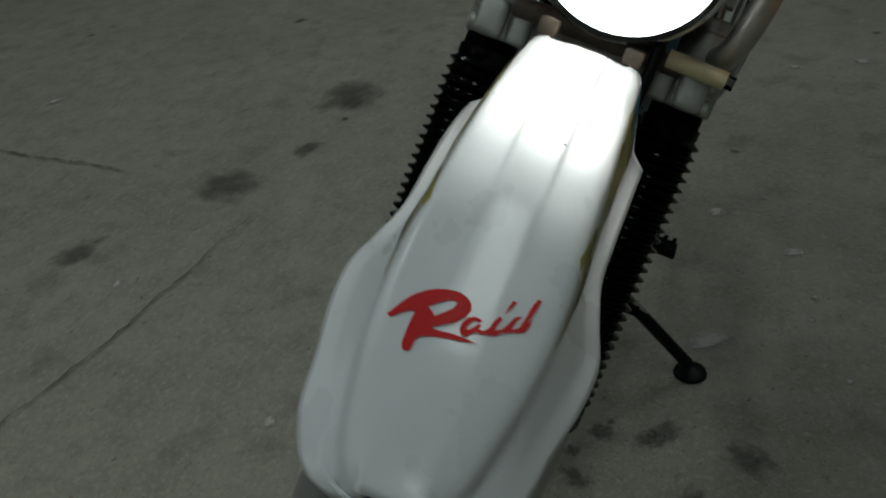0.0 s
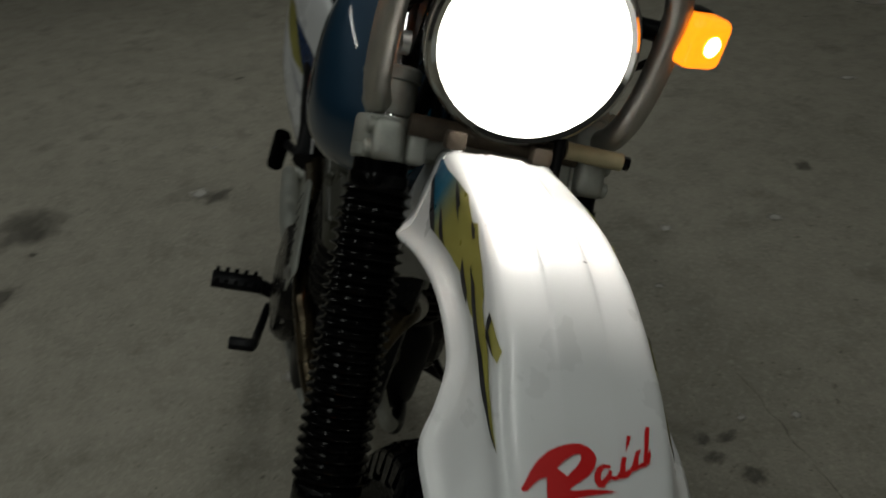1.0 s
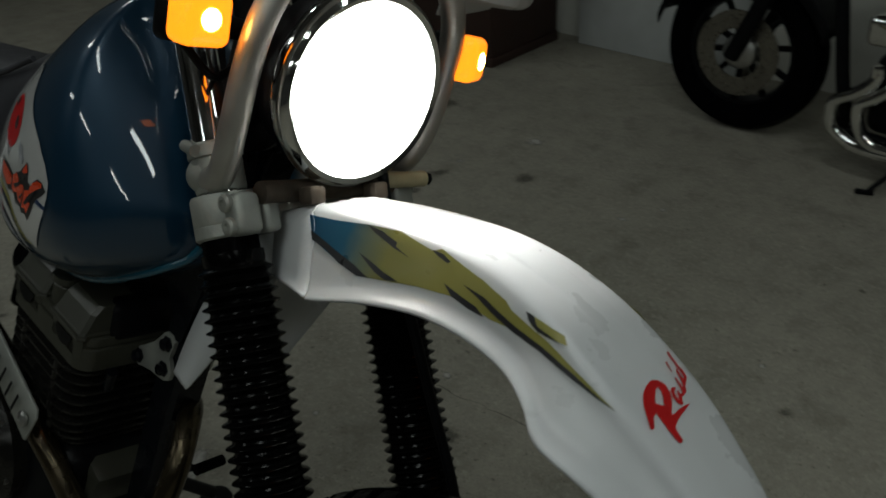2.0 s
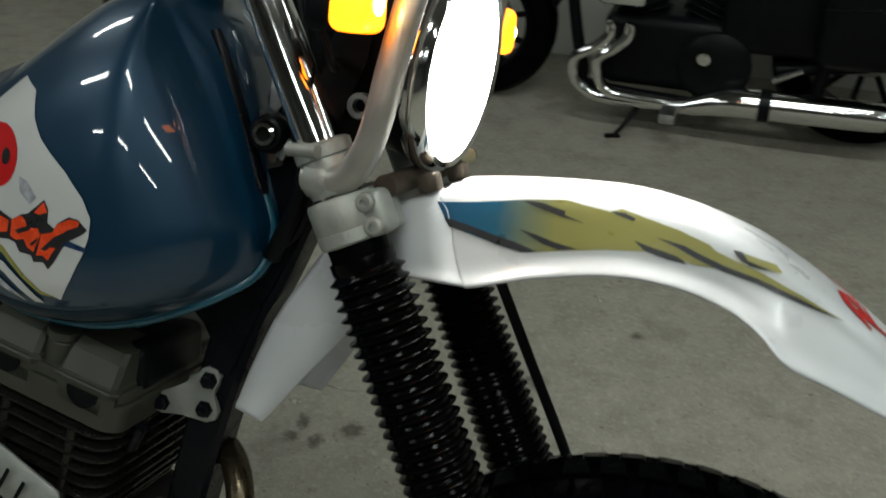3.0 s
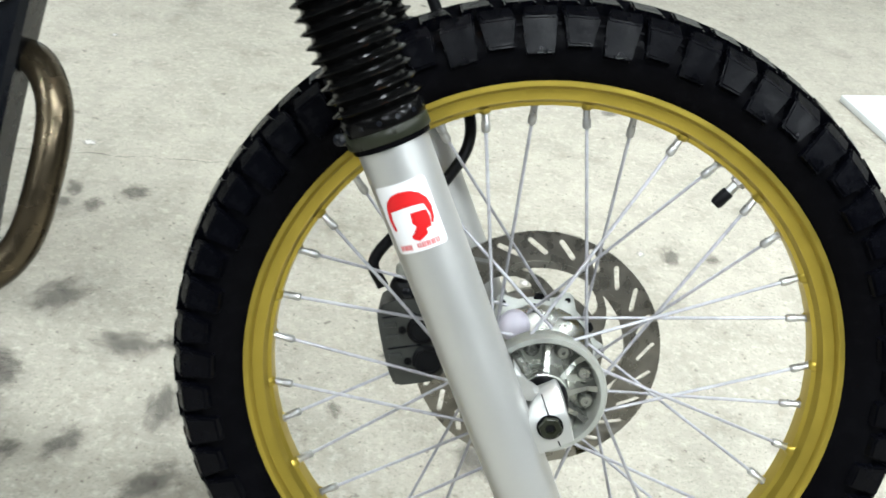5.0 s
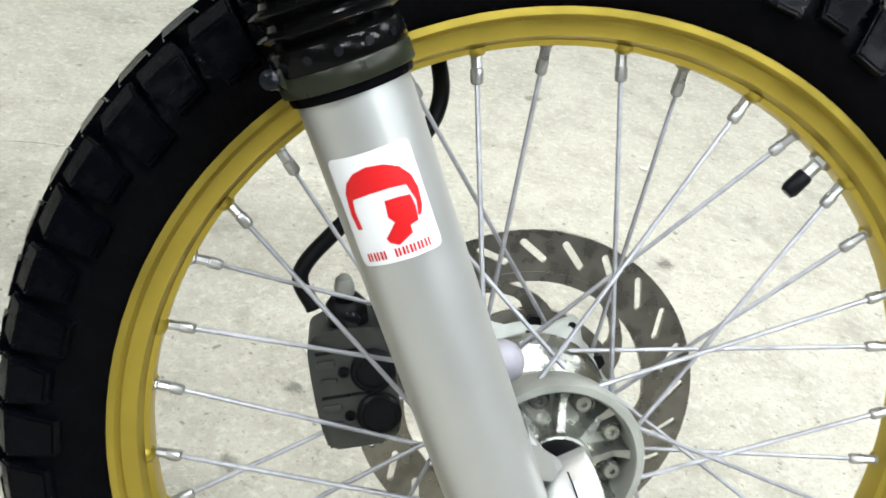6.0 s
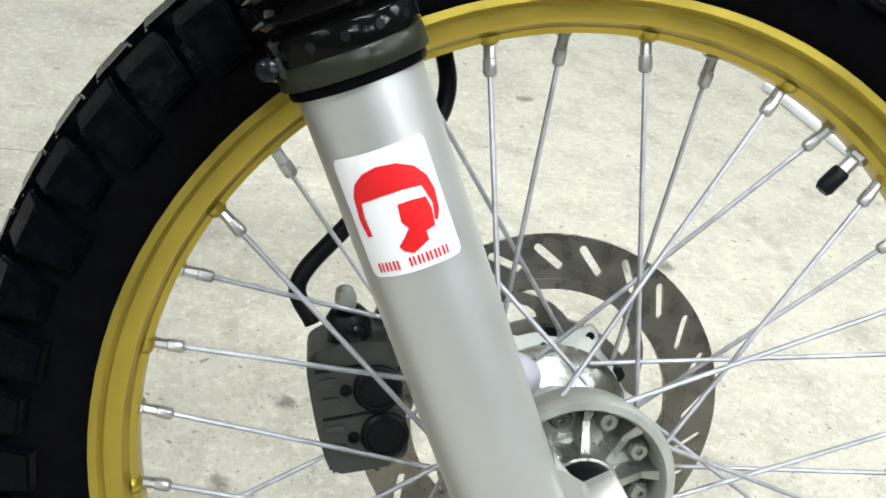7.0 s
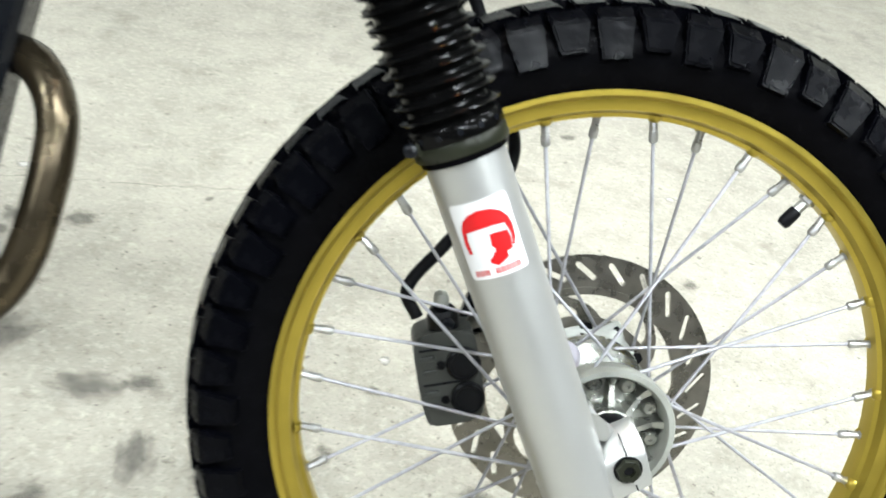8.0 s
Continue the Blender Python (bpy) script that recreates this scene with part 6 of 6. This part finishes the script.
# ---- second motorcycle, black, parked along the wall: it faces the other way ----
cruiser = tagged(new("motorcycle"), "black cruiser motorcycle with chrome exhaust parked by the wall", "motorcycle")
cruiser.matrix_world = pose(0.0, 2.46, 0, 0, 0, 0)


def wheel(cx, r, w, name):
    t = part(name + "_tyre", lathe([(r * 0.66, w * 0.7), (r * 0.80, w), (r * 0.93, w * 0.9), (r, w * 0.3), (r, -w * 0.3), (r * 0.93, -w * 0.9), (r * 0.80, -w), (r * 0.66, -w * 0.7), (r * 0.64, 0)], (cx, 0, r), (0, 1, 0), 64, closed=True), RUBBER, cruiser, "black road tyre")
    part(name + "_rim", lathe([(r * 0.67, w * 0.7), (r * 0.62, w * 0.65), (r * 0.60, 0), (r * 0.62, -w * 0.65), (r * 0.67, -w * 0.7)], (cx, 0, r), (0, 1, 0), 64, closed=True), BLACK, cruiser, "black cast wheel rim")
    part(name + "_hub", lathe([(0.03, -0.07), (0.055, -0.05), (0.055, 0.05), (0.03, 0.07)], (cx, 0, r), (0, 1, 0), 28), STEEL, cruiser)
    for i in range(10):
        a = radians(36 * i + 10)
        part(name + "_spoke", block((cx + r * 0.38 * math.cos(a), 0, r + r * 0.38 * math.sin(a)), (r * 0.50, 0.020, 0.018), 0.004, (0, -math.degrees(a), 0)), BLACK, t, "black cast wheel spoke")


wheel(-0.935, 0.270, 0.055, "front")
wheel(0.315, 0.285, 0.075, "rear")
part("front_disc", lathe([(0.08, -0.062), (0.14, -0.062), (0.14, -0.058), (0.08, -0.058)], (-0.935, 0, 0.27), (0, 1, 0), 48, closed=True), DISC, cruiser, "grey brake disc")
fr = []
for a in np.linspace(radians(20), radians(165), 26):
    c, s = math.cos(a), math.sin(a)
    fr.append([(-0.935 + 0.295 * c, -0.078, 0.27 + 0.285 * s - 0.02), (-0.935 + 0.31 * c, -0.06, 0.27 + 0.305 * s), (-0.935 + 0.315 * c, 0, 0.27 + 0.312 * s), (-0.935 + 0.31 * c, 0.06, 0.27 + 0.305 * s), (-0.935 + 0.295 * c, 0.078, 0.27 + 0.285 * s - 0.02)])
ff = part("front_mudguard", loft(fr, closed=False), BLACK, cruiser, "glossy black front mudguard")
so = ff.modifiers.new("thickness", "SOLIDIFY")
so.thickness = 0.004
for y in (-0.10, 0.10):
    part("fork_slider", tube([(-0.935, y, 0.27), (-0.70, y, 0.80)], 0.026, 16), BLACK, cruiser, "black fork slider")
part("engine_block", block((-0.26, 0, 0.255), (0.46, 0.26, 0.24), 0.04, (0, 0, 0), 3), BLACK, cruiser, "black engine block")
for i, (ex_, ez, an) in enumerate(((-0.40, 0.44, -22), (-0.15, 0.44, 22))):
    cy = part("cylinder", block((ex_, 0, ez), (0.14, 0.16, 0.17), 0.02, (0, an, 0)), BLACK, cruiser, "black finned cylinder")
    for k in range(7):
        part("cooling_fin", block((ex_ + math.sin(radians(an)) * (k - 3) * 0.022, 0, ez + (k - 3) * 0.022), (0.165, 0.20, 0.005), 0.001, (0, an, 0), 1), BLACK, cy)
part("air_cleaner", block((-0.430, -0.150, 0.455), (0.150, 0.075, 0.085), 0.018, (0, 0, 0), 3), CHROME, cruiser, "silver air cleaner cover")
part("clutch_cover", lathe([(0.11, 0), (0.11, 0.02), (0.09, 0.035), (0.002, 0.04)], (-0.13, -0.13, 0.24), (0, -1, 0), 40), BLACK, cruiser, "round black clutch cover")
part("cover_bolt", lathe([(0.020, 0), (0.020, 0.012), (0.008, 0.014)], (-0.165, -0.172, 0.275), (0, -1, 0), 20), CHROME, cruiser, "bright round cover cap")
for i, (hx, hz) in enumerate(((-0.460, 0.345), (-0.400, 0.345))):
    part("header_flange", block((hx, -0.160, hz), (0.030, 0.03, 0.025), 0.006), CHROME, cruiser)
    part("header_pipe", tube([(hx, -0.160, hz), (hx - 0.004, -0.165, hz - 0.035), (hx - 0.045, -0.170, hz - 0.075), (hx - 0.100 + 0.01 * i, -0.172, hz - 0.110), (hx - 0.108 + 0.02 * i, -0.172, hz - 0.160), (hx - 0.075 + 0.02 * i, -0.172, hz - 0.212), (hx + 0.02, -0.172, hz - 0.240 + 0.012 * i), (-0.20, -0.172, 0.112)], 0.019, 16, n=70), CHROME, cruiser, "bent chrome header pipe")
part("silencer", tube([(-0.26, -0.172, 0.108), (-0.18, -0.176, 0.118), (-0.08, -0.180, 0.145), (0.02, -0.182, 0.152), (0.34, -0.182, 0.158), (0.38, -0.182, 0.160)], [0.020, 0.030, 0.044, 0.047, 0.045, 0.034], 24, n=50), CHROME, cruiser, "long chrome silencer")
part("silencer_band", lathe([(0.046, -0.018), (0.051, -0.016), (0.051, 0.016), (0.046, 0.018)], (0.035, -0.182, 0.152), (1, 0, 0.02), 28), BLACK, cruiser, "black silencer bracket")
part("foot_board", block((-0.245, -0.215, 0.100), (0.05, 0.11, 0.035), 0.008), STEEL, cruiser, "folded foot rest")
part("frame_rail", tube([(-0.62, -0.11, 0.55), (-0.55, -0.12, 0.20), (-0.48, -0.12, 0.12), (0.10, -0.12, 0.12), (0.20, -0.12, 0.30)], 0.020, 12, n=40), BLACK, cruiser, "black frame rail")
part("stand_leg", tube([(-0.325, -0.130, 0.115), (-0.365, -0.19, 0.060), (-0.405, -0.228, 0.006)], 0.008, 10), BLACK, cruiser, "thin side stand leg")
part("stand_pad", block((-0.412, -0.232, 0.006), (0.05, 0.022, 0.010), 0.003, (0, 0, 20)), BLACK, cruiser)
part("side_panel", block((0.02, -0.12, 0.42), (0.30, 0.06, 0.26), 0.03, (0, 0, 0), 3), BLACK, cruiser, "black side panel")
part("panel_trim", tube([(0.045, -0.165, 0.225), (0.125, -0.165, 0.270)], 0.010, 10), CHROME, cruiser, "short chrome trim bar")
bag = part("saddlebag", block((0.40, -0.165, 0.46), (0.52, 0.16, 0.30), 0.045, (0, -4, 0), 4), BLACK, cruiser, "glossy black hard saddlebag")
part("bag_lid_line", block((0.40, -0.2455, 0.50), (0.50, 0.004, 0.006), 0.001, (0, -4, 0)), BLACKSATIN, bag)
part("side_reflector", block((0.615, -0.246, 0.335), (0.062, 0.010, 0.022), 0.004), AMBERPLASTIC, bag, "orange side reflector")
part("rear_mudguard", loft([[(0.315 + 0.315 * math.cos(a), y, 0.285 + 0.315 * math.sin(a) - (0.02 if abs(y) > 0.09 else 0)) for y in (-0.10, -0.07, 0, 0.07, 0.10)] for a in np.linspace(radians(-5), radians(160), 26)], closed=False), BLACK, cruiser, "black rear mudguard")
part("cruiser_tank", loft([[(x, w * math.cos(a), z + h * math.sin(a)) for a in np.linspace(0, 2 * math.pi, 28, endpoint=False)] for x, w, z, h in spline([(-0.66, 0.03, 0.70, 0.03), (-0.60, 0.10, 0.70, 0.09), (-0.42, 0.15, 0.68, 0.11), (-0.20, 0.12, 0.65, 0.08), (-0.10, 0.05, 0.62, 0.03)], 30)]), BLACK, cruiser, "black teardrop fuel tank")
part("cruiser_seat", loft([[(x, w * c, z + h * s) for c, s in ((0.9, -1), (1, 0), (0.85, 0.8), (0, 1), (-0.85, 0.8), (-1, 0), (-0.9, -1))] for x, w, z, h in spline([(-0.14, 0.06, 0.60, 0.03), (0.0, 0.14, 0.58, 0.05), (0.20, 0.15, 0.60, 0.06), (0.45, 0.11, 0.66, 0.05), (0.55, 0.05, 0.67, 0.03)], 24)]), VINYL, cruiser, "black vinyl seat")
part("swing_frame", tube([(0.05, -0.10, 0.24), (0.315, -0.10, 0.285)], 0.022, 12), BLACK, cruiser)
part("swing_frame", tube([(0.05, 0.10, 0.24), (0.315, 0.10, 0.285)], 0.022, 12), BLACK, cruiser)


# ---- things along the walls ----
def cabinet(x0, x1, y0, y1, h):
    base = tagged(new("cabinet"), "dark brown wooden cabinet standing against the wall", "cabinet")
    base.matrix_world = pose((x0 + x1) / 2, (y0 + y1) / 2, 0)
    w, d = x1 - x0, y1 - y0
    part("body", block((0, 0, h / 2 + 0.02), (w - 0.03, d - 0.03, h - 0.04), 0.004), WOOD, base)
    part("top_board", block((0, 0, h), (w, d, 0.025), 0.004), WOOD, base)
    part("plinth", block((0, 0, 0.02), (w - 0.02, d - 0.02, 0.04), 0.003), WOOD, base)
    for s in (-1, 1):
        part("door", block((s * w / 4, -d / 2 + 0.010, h / 2 + 0.02), (w / 2 - 0.014, 0.018, h - 0.10), 0.003), WOOD, base)


cabinet(-2.46, -1.955, 2.385, 2.85, 1.0)
board = tagged(new("board"), "white painted board leaning on the wall", "board")
board.matrix_world = pose(-1.50, 2.86, 0, -2, 0, 0)
part("panel", block((0, 0, 0.45), (0.74, 0.018, 0.90), 0.002), BOARD, board)
part("panel_rail", block((0, -0.014, 0.86), (0.74, 0.010, 0.06), 0.002), BOARD, board)
sheet = tagged(new("board"), "pale grey board lying flat on the concrete floor", "board")
sheet.matrix_world = pose(1.165, 1.385, 0, 0, 0, 14.3)
part("panel", block((0, 0, 0.009), (0.62, 0.30, 0.018), 0.003), BOARD, sheet)
bundle = tagged(new("covered_bundle"), "white plastic-wrapped bundle lying on the floor", "bundle")
bundle.matrix_world = pose(-4.85, -0.55, 0, 0, 0, 20)
bb = bmesh.new()
bmesh.ops.create_icosphere(bb, subdivisions=4, radius=1.0)
for v in bb.verts:
    k = 1 + 0.16 * noise.noise(v.co * 2.6) + 0.06 * noise.noise(v.co * 9)
    v.co = Vector((v.co.x * 0.55 * k, v.co.y * 0.36 * k, max(0.0, 0.20 + v.co.z * 0.20 * k)))
part("wrap", bb, BOARD, bundle)
